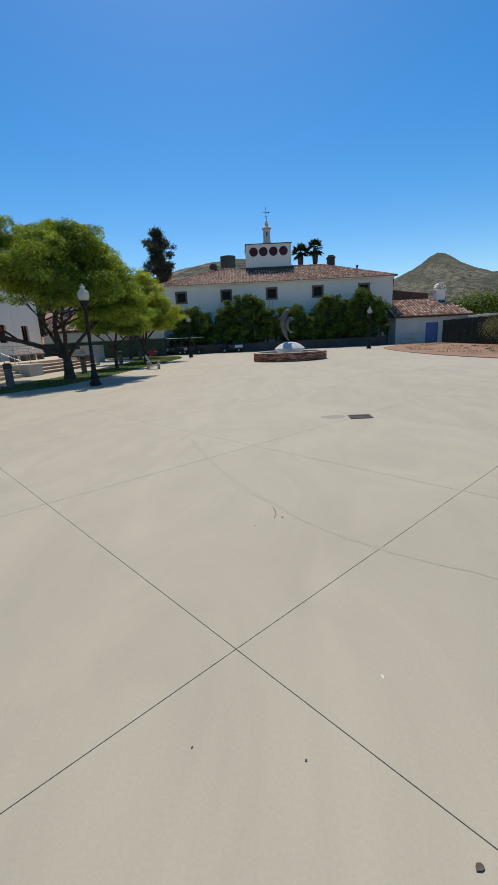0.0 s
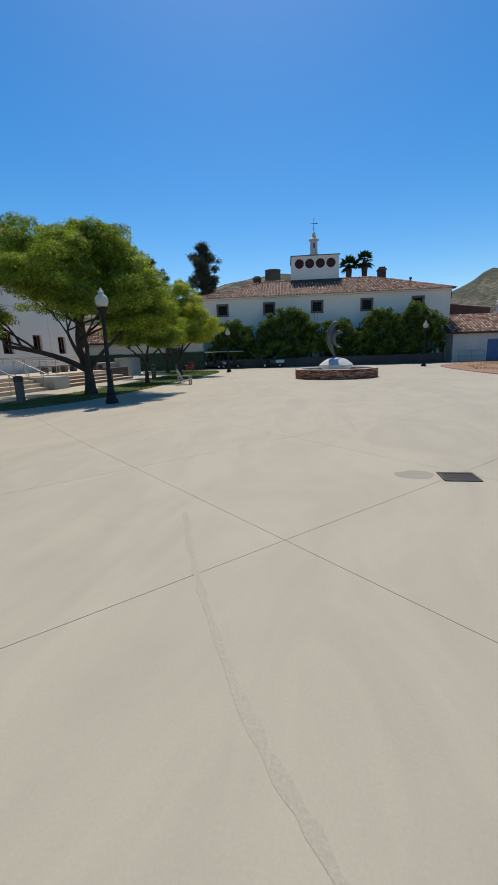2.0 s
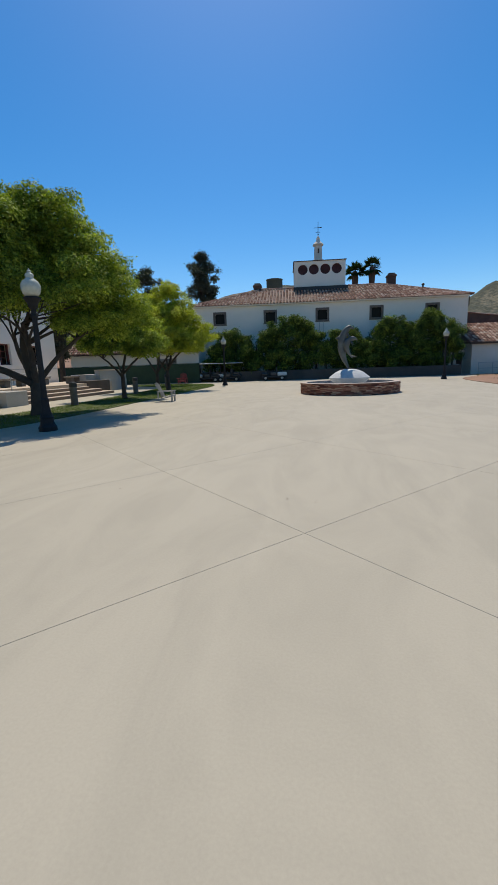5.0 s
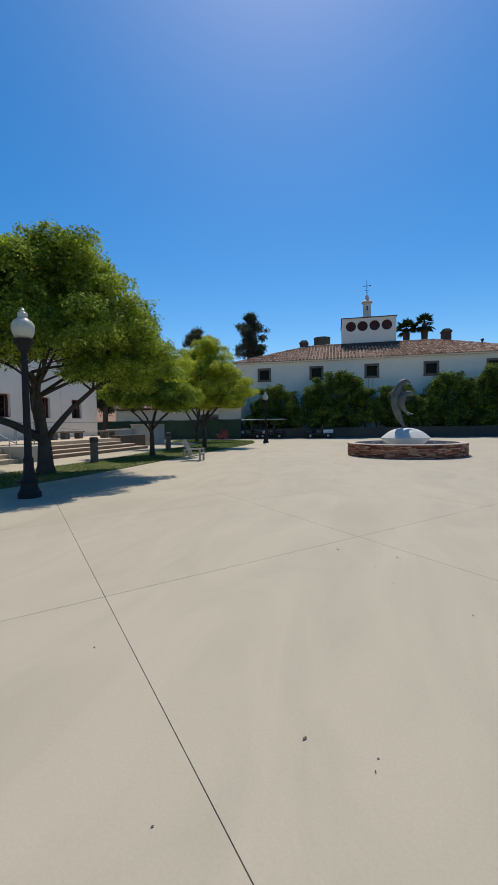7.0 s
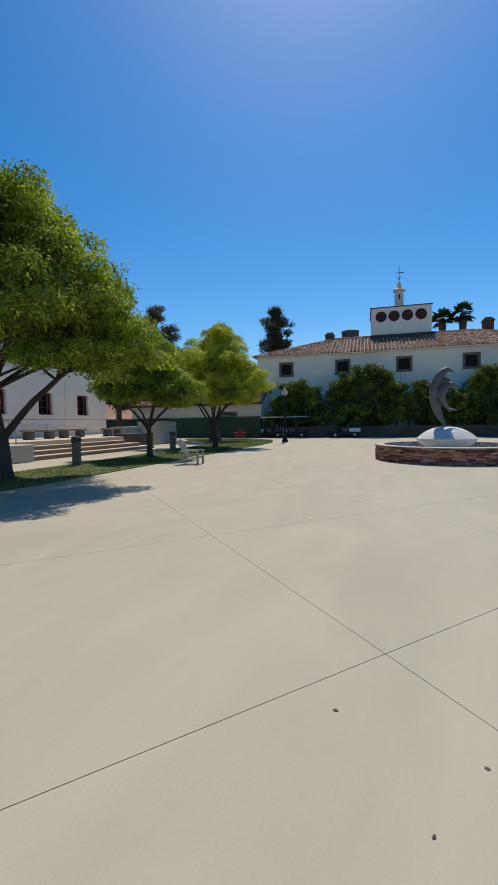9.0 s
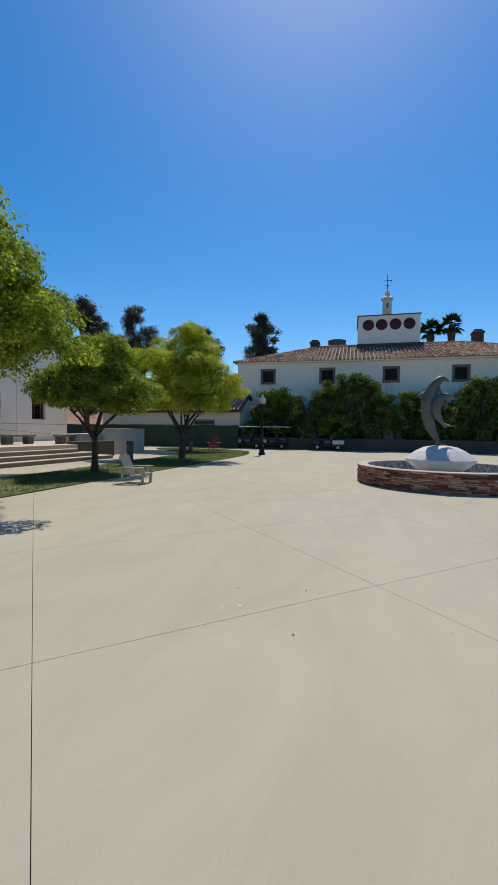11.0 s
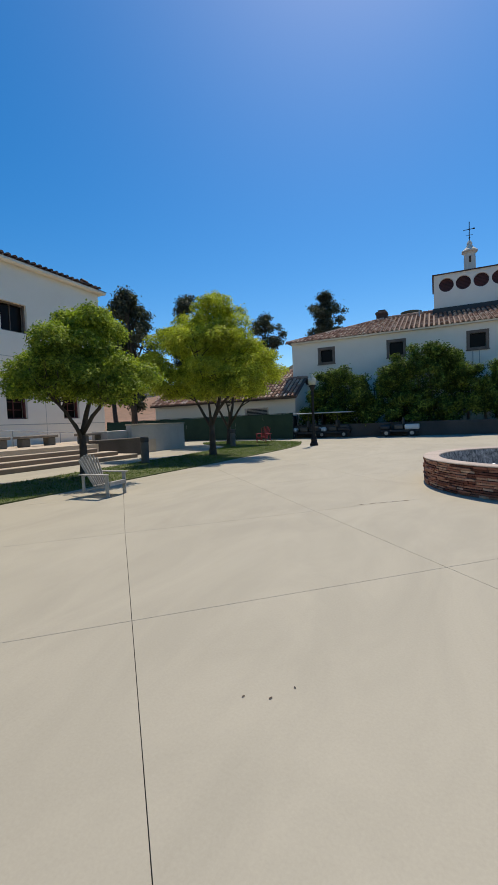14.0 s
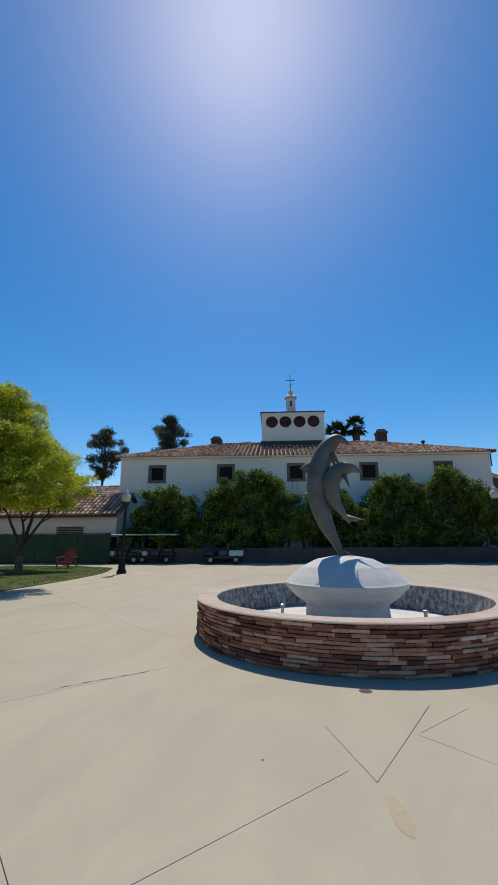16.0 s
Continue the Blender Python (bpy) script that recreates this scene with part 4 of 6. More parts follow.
handrail(18.6, -13.2, -14.9, 0.0, TER)
handrail(20.9, -13.2, -14.9, 0.0, TER)
handrail(22.3, -13.4, -15.4, 0.62, TER)
long_rail = thing("handrail", pose(-18.2, 25.0, TER, 0, 0, 95.6), "long low pipe rail on the terrace by the hall", "handrail", "handrails by the steps")
part("rail", tube(bmesh.new(), [(-7, 0, 0.95), (0, 0, 0.95), (7.5, 0, 0.45)], 0.022, 8), M_STEEL, long_rail)
for k in range(6):
    part("post", tube(bmesh.new(), [(-7 + 2.6 * k, 0, -0.02), (-7 + 2.6 * k, 0, 0.94 - max(0, (-7 + 2.6 * k)) * 0.066)], 0.02, 8), M_STEEL, long_rail)

# ---- dirt bank behind the fence ----
def bank(name, x0, x1, y0, y1, height, material, label, n=40, seed=1):
    bm = bmesh.new()
    bmesh.ops.create_grid(bm, x_segments=n, y_segments=n, size=0.5)
    for v in bm.verts:
        a, b = v.co.x, v.co.y
        x, y = (x0 + x1) / 2 + a * (x1 - x0), (y0 + y1) / 2 + b * (y1 - y0)
        edge = max(0.0, min(1.0, (0.5 - abs(a)) * 4)) * max(0.0, min(1.0, (b + 0.5) * 2.2))
        v.co = (x, y, -0.3 + height * edge * (0.8 + 0.35 * noise.noise((x * 0.07, y * 0.07, seed))) + 0.4 * noise.noise((x * 0.5, y * 0.5, seed)) * edge)
    return tagged(new(name, mesh_of(name, bm, material, True)), label, "hillside", kind="structure")


bank("earth_bank", -75, -24, 47, 120, 9.5, M_DIRT, "bare brown earth bank with dry grass", 50, 3)


# ---- far hills ----
def hills():
    """One terrain sheet: a pointed hill to the right, a low ridge behind the house."""
    n, m2 = 170, 110
    verts, faces = [], []
    for j in range(m2):
        for i in range(n):
            az = radians(-75 + 150 * i / (n - 1))
            r = 90 * (1400 / 90) ** (j / (m2 - 1))
            x, y = r * math.sin(az), r * math.cos(az)
            h = 0.0
            px, py = 138, 398
            d = math.hypot((x - px) / 1.0, (y - py) / 1.25)
            h = max(h, 60 * max(0, 1 - d / 128) ** 0.95)
            d = math.hypot((x - 215) / 1.7, (y - 420))
            h = max(h, 47 * math.exp(-(d / 75) ** 2))
            d = math.hypot((x - 370) / 2.2, (y - 330))
            h = max(h, 40 * math.exp(-(d / 95) ** 2))
            d = math.hypot((x + 16) / 2.0, (y - 150) / 1.2)
            h = max(h, 27.5 * math.exp(-(d / 34) ** 2))
            d = math.hypot((x + 170) / 2.0, (y - 260))
            h = max(h, 30 * math.exp(-(d / 80) ** 2))
            h += max(0, (r - 100) / 1300) * 14
            h *= 1 + 0.10 * noise.fractal((x * 0.018, y * 0.018, 4), 1.0, 2.0, 5)
            h += (1.1 * noise.noise((x * 0.06, y * 0.06, 9)) + 0.7 * noise.noise((x * 0.17, y * 0.17, 5))) * min(1, h / 8)
            verts.append((x, y, h - 0.8))
    for j in range(m2 - 1):
        for i in range(n - 1):
            a = j * n + i
            faces.append((a, a + 1, a + n + 1, a + n))
    return tagged(new("hills", raw_mesh("hills", verts, faces, M_HILL, True)), "dry scrub covered hills under the sky", "hills", kind="structure")


hills()


def far_tree(x, y, z0, h, lobes, leaves, size, material, seed, label, category="tree", r=0.3):
    t = thing("eucalyptus_tree", pose(x, y, z0), label, category, "trees beyond the houses")
    rng = random.Random(seed)
    bm = bmesh.new()
    top = branch(bm, (0, 0, -1), (rng.uniform(-0.5, 0.5), 0, h * 0.8), r, r * 0.3, 0.4, rng)
    for q in lobes[::2]:
        branch(bm, top[rng.choice((3, 4, 5))], q[:3], r * 0.3, 0.03, 0.4, rng, 6, 5)
    part("trunk", bm, M_BARK, t)
    part("crown", leaf_mesh("crown", lobes, leaves, size, material, seed, shell=(0.45, 1.05), low=-1.1), material, t)
    return t


def airy(h, w, n, seed, base=0.45):
    """Loose clumps of an open crown, widest above its middle."""
    rng = random.Random(seed)
    out = []
    for i in range(n * 3):
        t = rng.random()
        k = math.sin(math.pi * min(1, 0.12 + 0.86 * t ** 1.35)) * w
        q = rng.uniform(0, 6.283)
        d = k * math.sqrt(rng.random())
        s = rng.uniform(0.16, 0.30) * w
        out.append((d * math.cos(q), d * math.sin(q), h * (base + (1 - base) * t) - s * 0.5, s, s, s * 0.75))
    return out


far_tree(-24.1, 88, 1.0, 21.5, airy(22.5, 3.7, 22, 5, 0.55), 15000, 0.40, M_EUC, 21, "tall thin dark eucalyptus with airy crown")
far_tree(-33.6, 83.3, 4.5, 15.5, airy(16, 3.2, 12, 6, 0.5), 7000, 0.42, M_EUC, 22, "tall thin dark eucalyptus behind the low building")
far_tree(-29.8, 56.2, 1.5, 14.5, airy(15.0, 2.9, 18, 7, 0.45), 12000, 0.32, M_EUC, 23, "dark leafy eucalyptus behind the lawn trees")
far_tree(-24.7, 41.9, 0, 11.9, airy(12.7, 2.0, 26, 8, 0.25), 17000, 0.26, M_EUC, 24, "dense dark eucalyptus at the corner of the hall")
far_tree(-34.0, 40, 1, 15.0, airy(15.0, 3.5, 12, 9, 0.4), 5500, 0.34, M_EUC, 25, "dark eucalyptus rising behind the hall")
far_tree(-38.0, 52, 2, 13.0, airy(13.0, 3.2, 12, 10, 0.3), 5500, 0.34, M_EUC, 26, "dark leafy eucalyptus on the earth bank")
oak = [(0, 0, 4.4, 5.0, 3.5, 2.4), (5, 1, 4.2, 4.5, 3.5, 2.5), (-4.5, 0, 3.4, 3.5, 3, 2.2), (10, 1, 3.6, 4.0, 3, 2.2)]
far_tree(37, 82, 1.0, 5.5, oak, 9000, 0.45, M_HEDGE, 27, "broad dark green oaks behind the wing")
for k, (x, y, h, w) in enumerate(((-13.5, 92, 7.0, 2.0), (-19, 95, 6.0, 1.8), (-4.5, 90, 5.0, 1.6))):
    far_tree(x, y, 2.5, h + 3, airy(h + 4, w, 7, 30 + k, 0.65), 2200, 0.35, M_EUC, 40 + k, "dark scrubby tree on the ridge")


def palm(x, y, h, seed):
    t = thing("palm_tree", pose(x, y, 0), "fan palm with dark drooping crown behind the roof", "palm tree", "palms behind the house")
    rng = random.Random(seed)
    bm = tube(bmesh.new(), [(0, 0, -0.2), (0.1, 0, h * 0.5), (0, 0, h)], [0.3, 0.22, 0.2], 10)
    part("trunk", bm, M_BARK, t)
    verts, faces = [], []

    def fan(base, d, length):
        d = d.normalized()
        side = d.cross(Vector((0, 0, 1))).normalized()
        up = side.cross(d)
        hub = base + d * length * 0.45
        for k in range(11):
            a = radians(-80 + 16 * k)
            tip = hub + (d * math.cos(a) + side * math.sin(a)) * length * 0.6 - Vector((0, 0, 0.12 * length * abs(math.sin(a)) + 0.1))
            w = side * 0.085 * math.cos(a) - d * 0.085 * math.sin(a)
            midp = (hub + tip) / 2 + up * 0.06
            i = len(verts)
            verts.extend([hub, midp - w, tip, midp + w])
            faces.append((i, i + 1, i + 2, i + 3))
        i = len(verts)
        verts.extend([base - side * 0.03, hub - side * 0.02, hub + side * 0.02, base + side * 0.03])
        faces.append((i, i + 1, i + 2, i + 3))

    for k in range(34):
        az, el = rng.uniform(0, 2 * math.pi), math.asin(rng.uniform(-0.8, 1.0))
        fan(Vector((0, 0, h + 0.1)), Vector((math.cos(az) * math.cos(el), math.sin(az) * math.cos(el), math.sin(el))), rng.uniform(1.25, 1.6))
    part("crown", raw_mesh("crown", verts, faces, M_PALM), M_PALM, t)
    part("skirt", lathe([(0.22, h - 2.2), (0.36, h - 1.9), (0.44, h - 0.7), (0.3, h), (0.2, h + 0.15)], 12), M_WOODDARK, t)


palm(3.9, 65.5, 13.3, 51)
palm(6.0, 64.8, 13.6, 52)

tank = thing("water_tank", pose(-9.15, 83.3, 0), "round dark green water tank on the ridge", "water tank")
part("tank_body", lathe([(1.4, 13.0), (1.45, 13.3), (1.45, 16.5), (1.5, 16.55), (1.5, 16.65), (0.3, 16.8)], 28), M_TANK, tank)
part("tank_base", boxed(-2.0, 2.0, -2.0, 2.0, -1, 13.02), M_EARTH, tank)

# ---- fences ----
def screen_fence(name, a, b, h, material, label, step=2.6, seed=1):
    a, b = Vector((*a, 0)), Vector((*b, 0))
    length = (b - a).length
    ang = math.degrees(math.atan2(b.y - a.y, b.x - a.x))
    t = thing(name, pose(a.x, a.y, 0, 0, 0, ang), label, "fence")
    n = max(1, round(length / step))
    for k in range(n):
        u0, u1 = length * k / n, length * (k + 1) / n
        cols = 14
        verts, faces = [], []
        for i in range(cols + 1):
            for j in range(7):
                u = u0 + 0.002 + (u1 - u0 - 0.004) * i / cols
                z = 0.04 + (h - 0.06) * j / 6
                sag = -0.025 * math.sin(math.pi * i / cols) * (j == 6)
                verts.append((u, 0.035 * noise.noise((u * 1.7, z * 1.5, seed + k)), z + sag))
        off = len(verts)
        verts += [(x, y + 0.008, z) for x, y, z in verts]
        for i in range(cols):
            for j in range(6):
                q = i * 7 + j
                faces.append((q, q + 7, q + 8, q + 1))
                faces.append((off + q, off + q + 1, off + q + 8, off + q + 7))
        part("screen_panel", raw_mesh("screen_panel", verts, faces, material, True), material, t)
    for k in range(n + 1):
        part("post", tube(bmesh.new(), [(length * k / n, 0.07, -0.02), (length * k / n, 0.07, h + 0.01)], 0.03, 8), M_BLACK, t)
    part("top_rail", tube(bmesh.new(), [(0, 0.07, h), (length, 0.07, h)], 0.02, 6), M_BLACK, t)
    return t


screen_fence("screen_fence", (-31.5, 44.9), (-11.9, 44.9), 1.9, M_SCREEN, "chain-link fence hung with dark green screen cloth", seed=4)
screen_fence("screen_fence", (17.9, 46.0), (18.5, 28.0), 2.35, M_SCREEN_DARK, "fence hung with blackish green screen cloth", seed=8)
annex = thing("annex_roof", pose(0, 0, 0), "pale flat-roofed annex behind the dark fence", "house")
part("wall", boxed(22.6, 34.0, 46.2, 52, -0.1, 2.55), M_STUCCO_WARM, annex)
part("roof_edge", boxed(22.3, 34.3, 45.9, 52.3, 2.552, 2.8, bevel=0.02), M_STUCCO_WARM, annex)

# dry shrub and rocks on the dirt
shrub = thing("dry_shrub", pose(16.9, 31.5, 0.03), "twiggy dry brown shrub before the fence", "shrub")
rngs = random.Random(77)
bm = bmesh.new()
for k in range(40):
    a = rngs.uniform(0, 6.28)
    branch(bm, (0, 0, -0.05), (math.cos(a) * rngs.uniform(0.3, 1.5), math.sin(a) * rngs.uniform(0.3, 1.5), rngs.uniform(0.9, 2.2)), 0.025, 0.006, 0.2, rngs, 5, 5)
part("twigs", bm, M_BARK, shrub)
part("foliage", leaf_mesh("foliage", [(0, 0, 1.4, 1.5, 1.4, 0.9), (0.8, -0.9, 1.2, 0.9, 0.9, 0.8), (-0.3, 0.9, 1.5, 1.0, 1.0, 0.8)], 5200, 0.085, M_DRYLEAF, 78, shell=(0.3, 1.05), low=-1.1, aspect=0.3), M_DRYLEAF, shrub)


def rock(x, y, s, seed):
    bm = bmesh.new()
    bmesh.ops.create_icosphere(bm, subdivisions=2, radius=s)
    for v in bm.verts:
        v.co *= 1 + 0.35 * noise.noise(v.co * (1.6 / s) + Vector((seed, 0, 0)))
        v.co.z *= 0.6
    ob = new("rock", mesh_of("rock", bm, M_ROCK))
    ob.matrix_basis = pose(x, y, 0.03 + s * 0.15, 0, 0, seed * 40)
    return tagged(ob, "rough brown rock lying on the dirt", "rock", "rocks on the dirt")


for k in range(14):
    rock(rngs.uniform(13.5, 17.5), rngs.uniform(24, 36), rngs.uniform(0.07, 0.22), k + 1)


def dry_tufts():
    verts, faces = [], []
    r = random.Random(5)
    for _ in range(2600):
        x, y = r.uniform(10.5, 18), r.uniform(20, 46.5)
        if x < 10.2 + abs(y - 31) * 0.16 + 0.3 or noise.noise((x * 0.5, y * 0.5, 2)) < 0.05:
            continue
        for _ in range(3):
            a, h, l = r.uniform(0, 6.28), r.uniform(0.06, 0.22), r.uniform(0.02, 0.1)
            i = len(verts)
            verts.extend([(x, y, 0.03), (x + 0.012, y + 0.006, 0.03), (x + math.cos(a) * l, y + math.sin(a) * l, 0.03 + h)])
            faces.append((i, i + 1, i + 2))
    tagged(new("dry_grass", raw_mesh("dry_grass", verts, faces, M_DRYLEAF)), "sparse tufts of dry grass on the dirt", "grass", kind="stuff")


dry_tufts()

# ---- lamp posts ----
def street_lamp():
    t = thing("street_lamp", pose(0, 0, 0), "black iron lamp post with a frosted acorn globe", "street lamp", "lamp posts round the plaza")
    part("base", lathe([(0.215, 0.0), (0.215, 0.10), (0.19, 0.13), (0.16, 0.20), (0.15, 0.30), (0.165, 0.33), (0.135, 0.38), (0.10, 0.55), (0.09, 0.72), (0.10, 0.76), (0.075, 0.82)], 16), M_BLACK, t, smooth=False)
    bm = bmesh.new()
    lathe([(0.072, 0.82), (0.06, 2.6), (0.058, 2.66), (0.08, 2.69), (0.08, 2.73), (0.058, 2.76), (0.056, 2.86)], 16, bm)
    part("pole", bm, M_BLACK, t, smooth=False)
    part("capital", lathe([(0.056, 2.86), (0.10, 2.92), (0.12, 3.0), (0.16, 3.07), (0.19, 3.10), (0.19, 3.13), (0.15, 3.15)], 16), M_BLACK, t)
    g = part("globe", lathe([(0.13, 3.15), (0.185, 3.22), (0.215, 3.32), (0.21, 3.42), (0.17, 3.49), (0.10, 3.55), (0.085, 3.58), (0.10, 3.61), (0.09, 3.65), (0.05, 3.68)], 20), M_GLOBE, t, smooth=True)
    part("finial", lathe([(0.045, 3.68), (0.05, 3.71), (0.025, 3.74), (0.005, 3.78)], 10), M_GLOBE, g)
    return t


lamp = street_lamp()
lamp.matrix_basis = pose(-6.36, 15.15, 0)
copy_thing(lamp, pose(-7.58, 37.85, 0, 0, 0, 20))
copy_thing(lamp, pose(9.02, 39.7, 0, 0, 0, 40))


def bollard():
    t = thing("bollard", pose(0, 0, 0), "grey concrete bollard with a dark cap at the lawn edge", "bollard", "bollards along the lawn")
    part("post", lathe([(0.16, -0.02), (0.16, 0.05), (0.145, 0.06), (0.145, 0.76), (0.15, 0.775)], 20), M_BOLLARD, t)
    part("cap", lathe([(0.155, 0.776), (0.16, 0.80), (0.16, 0.93), (0.135, 0.97), (0.06, 0.985)], 20), M_DARKPLASTIC, t)
    return t


bo = bollard()
bo.matrix_basis = pose(-9.85, 15.1, 0.02)
for x, y in ((-10.1, 21.85), (-10.7, 28.75), (-12.2, 37.2)):
    copy_thing(bo, pose(x, y, 0.02, 0, 0, 5))


# ---- garden chairs ----
def adirondack(m, material, label):
    t = thing("adirondack_chair", m, label, "chair")
    # faces local +x
    for k in range(7):
        y = -0.24 + 0.08 * k
        top = 1.02 - 0.012 * (k - 3) ** 2
        lean = radians(28)
        p0, p1 = Vector((-0.12, y * 0.8, 0.26)), Vector((-0.12 - math.tan(lean) * (top - 0.26), y * 1.25, top))
        d = (p1 - p0)
        rot = d.to_track_quat("Z", "Y").to_matrix().to_4x4()
        part("back_slat", boxed(-0.01, 0.01, -0.034, 0.034, 0, d.length, bevel=0.004, m=Matrix.Translation(p0) @ rot), material, t)
    for k in range(6):
        x = 0.44 - 0.1 * k
        part("seat_slat", boxed(x - 0.045, x + 0.045, -0.27, 0.27, 0, 0.02, bevel=0.004, m=pose(0, 0, 0.36 - 0.2 * (0.49 - x))), material, t)
    for s in (-1, 1):
        part("arm", boxed(-0.42, 0.46, s * 0.36 - 0.065, s * 0.36 + 0.065, 0.545, 0.57, bevel=0.008), material, t)
        part("front_leg", boxed(0.34, 0.44, s * 0.31 - 0.016, s * 0.31 + 0.016, 0, 0.544, bevel=0.004), material, t)
        part("side_rail", boxed(-0.02, 0.02, s * 0.285 - 0.014, s * 0.285 + 0.014, -0.62, 0.46, m=pose(-0.13, 0, 0.185, 0, 79, 0)), material, t)
        part("back_leg", boxed(-0.40, -0.32, s * 0.31 - 0.016, s * 0.31 + 0.016, 0.1, 0.544), material, t)
    part("back_brace", boxed(-0.36, -0.33, -0.34, 0.34, 0.50, 0.56), material, t)
    part("front_apron", boxed(0.45, 0.47, -0.29, 0.29, 0.27, 0.36), material, t)
    return t


adirondack(pose(-6.62, 23.4, 0, 0, 0, 8) @ Matrix.Diagonal((0.8, 0.82, 0.82, 1)), M_WEATHERED, "weathered grey wooden adirondack chair at the lawn edge")
adirondack(pose(-12.2, 40.9, 0.03, 0, 0, -84), M_REDWOOD, "red painted adirondack chair on the lawn")


# ---- golf carts ----
def golf_cart(m, roofed, label):
    t = thing("golf_cart", m, label, "golf cart")
    part("chassis", boxed(-1.2, 1.2, -0.55, 0.55, 0.28, 0.46, bevel=0.04), M_DARKPLASTIC, t)
    bm = boxed(-1.22, -0.55, -0.55, 0.55, 0.44, 0.78, bevel=0.10)
    part("front_cowl", bm, M_WHITEPLASTIC if roofed else M_DARKPLASTIC, t)
    part("cargo_bed", boxed(0.35, 1.25, -0.56, 0.56, 0.462, 0.80 if not roofed else 0.7, bevel=0.05), M_WHITEPLASTIC if not roofed else M_DARKPLASTIC, t)
    part("seat", boxed(-0.30, 0.25, -0.5, 0.5, 0.48, 0.80, bevel=0.05), M_SEAT, t)
    part("seat_back", boxed(0.2, 0.32, -0.5, 0.5, 0.81, 1.25, bevel=0.04), M_SEAT, t)
    part("steering_wheel", tube(bmesh.new(), [(0.17 * math.cos(q * math.pi / 6), 0.17 * math.sin(q * math.pi / 6), 0) for q in range(13)], 0.015, 6), M_DARKPLASTIC, t, m=pose(-0.5, 0.25, 0.98, 0, 50, 0))
    part("steering_column", tube(bmesh.new(), [(-0.72, 0.25, 0.7), (-0.5, 0.25, 0.98)], 0.02, 6), M_DARKPLASTIC, t)
    for x in (-0.8, 0.8):
        for y in (-0.52, 0.52):
            w = part("wheel", lathe([(0.13, -0.085), (0.22, -0.085), (0.24, -0.05), (0.24, 0.05), (0.22, 0.085), (0.13, 0.085)], 20), M_RUBBER, t, m=pose(x, y, 0.24, 90, 0, 0))
            part("rim", lathe([(0.12, -0.07), (0.128, 0.0), (0.12, 0.088)], 14), M_STEEL, w)
    for y in (-0.42, 0.42):
        part("headlight", lathe([(0.07, 0), (0.06, 0.03), (0.02, 0.04)], 12), M_GLASS, t, m=pose(-1.2, y, 0.62, 0, -90, 0))
    if roofed:
        for x in (-0.72, 0.34):
            for y in (-0.5, 0.5):
                part("roof_post", tube(bmesh.new(), [(x * 1.15, y, 0.6), (x, y, 1.78)], 0.02, 6), M_DARKPLASTIC, t)
        part("canopy", boxed(-1.15, 1.35, -0.6, 0.6, 1.78, 1.85, bevel=0.03), M_WHITEPLASTIC, t)
        part("windscreen", boxed(-0.82, -0.80, -0.5, 0.5, 0.95, 1.7), M_GLASS, t)
        part("rear_seat", boxed(0.55, 1.1, -0.5, 0.5, 0.702, 0.9, bevel=0.05), M_SEAT, t)
    return t


golf_cart(pose(-11.4, 46.1, 0, 0, 0, 8), True, "golf cart with a white canopy parked in the shade")
golf_cart(pose(-9.3, 46.5, 0, 0, 0, 3), True, "dark golf cart with a pale canopy parked by the planter wall")
golf_cart(pose(-4.8, 46.5, 0, 0, 0, 6), False, "open utility cart with a white cargo bed")

# ---- fountain ----
FX, FY, FR, FH = 1.43, 27.1, 2.38, 0.53
fountain = thing("fountain", pose(FX, FY, 0), "round fountain basin faced with red ledgestone, drained dry", "fountain")
part("basin_core", lathe([(FR - 0.06, -0.02), (FR - 0.06, FH - 0.02), (2.09, FH - 0.02), (2.05, 0.10), (2.05, -0.02)], 72, close=False), M_MORTAR, fountain)
coping = part("coping", lathe([(FR - 0.03, FH - 0.019), (FR - 0.004, FH - 0.016), (FR, FH - 0.004), (FR - 0.015, FH + 0.008), (2.10, FH + 0.008), (2.07, FH), (2.07, FH - 0.02)], 72, close=False), M_COPING, fountain, "pinkish concrete coping")


def stained_basin():
    m, nt, b = nodes_of("water_stained_basin")
    w = coords(nt, "Object", (6, 6, 3.4))
    s = ramp(nt, noise_tex(nt, w, 2.4, 5, 0.7, 0.6), [(0.40, (0.07, 0.075, 0.08)), (0.52, (0.22, 0.225, 0.23)), (0.66, (0.42, 0.42, 0.41))])
    put(nt, b, s, 0.7)
    bump(nt, b, noise_tex(nt, w, 6, 4), 0.4, 0.01)
    return m


part("inner_wall", lathe([(2.075, FH - 0.02), (2.04, 0.09)], 72, close=False), stained_basin(), fountain, "grey water-stained inner wall")
part("basin_floor", lathe([(0.02, 0.10), (2.05, 0.085)], 64, close=False), M_BASINFLOOR, fountain)
bowl = part("bowl", lathe([(0.72, 0.06), (0.72, 0.14), (0.66, 0.17), (0.64, 0.40), (0.69, 0.44), (0.82, 0.53), (0.95, 0.66), (0.975, 0.70), (0.98, 0.73), (0.95, 0.75), (0.86, 0.83), (0.68, 0.97), (0.45, 1.08), (0.2, 1.125), (0.03, 1.135)], 48), M_BASIN, fountain, "pale grey cast bowl with domed top", smooth=False)
for a in (-120, -60, 10, 75, 150, 215):
    j = part("nozzle", lathe([(0.03, 0.08), (0.03, 0.24), (0.045, 0.25), (0.045, 0.28), (0.015, 0.29)], 10), M_STEEL, fountain, m=pose(1.25 * math.cos(radians(a)), 1.25 * math.sin(radians(a)), 0))
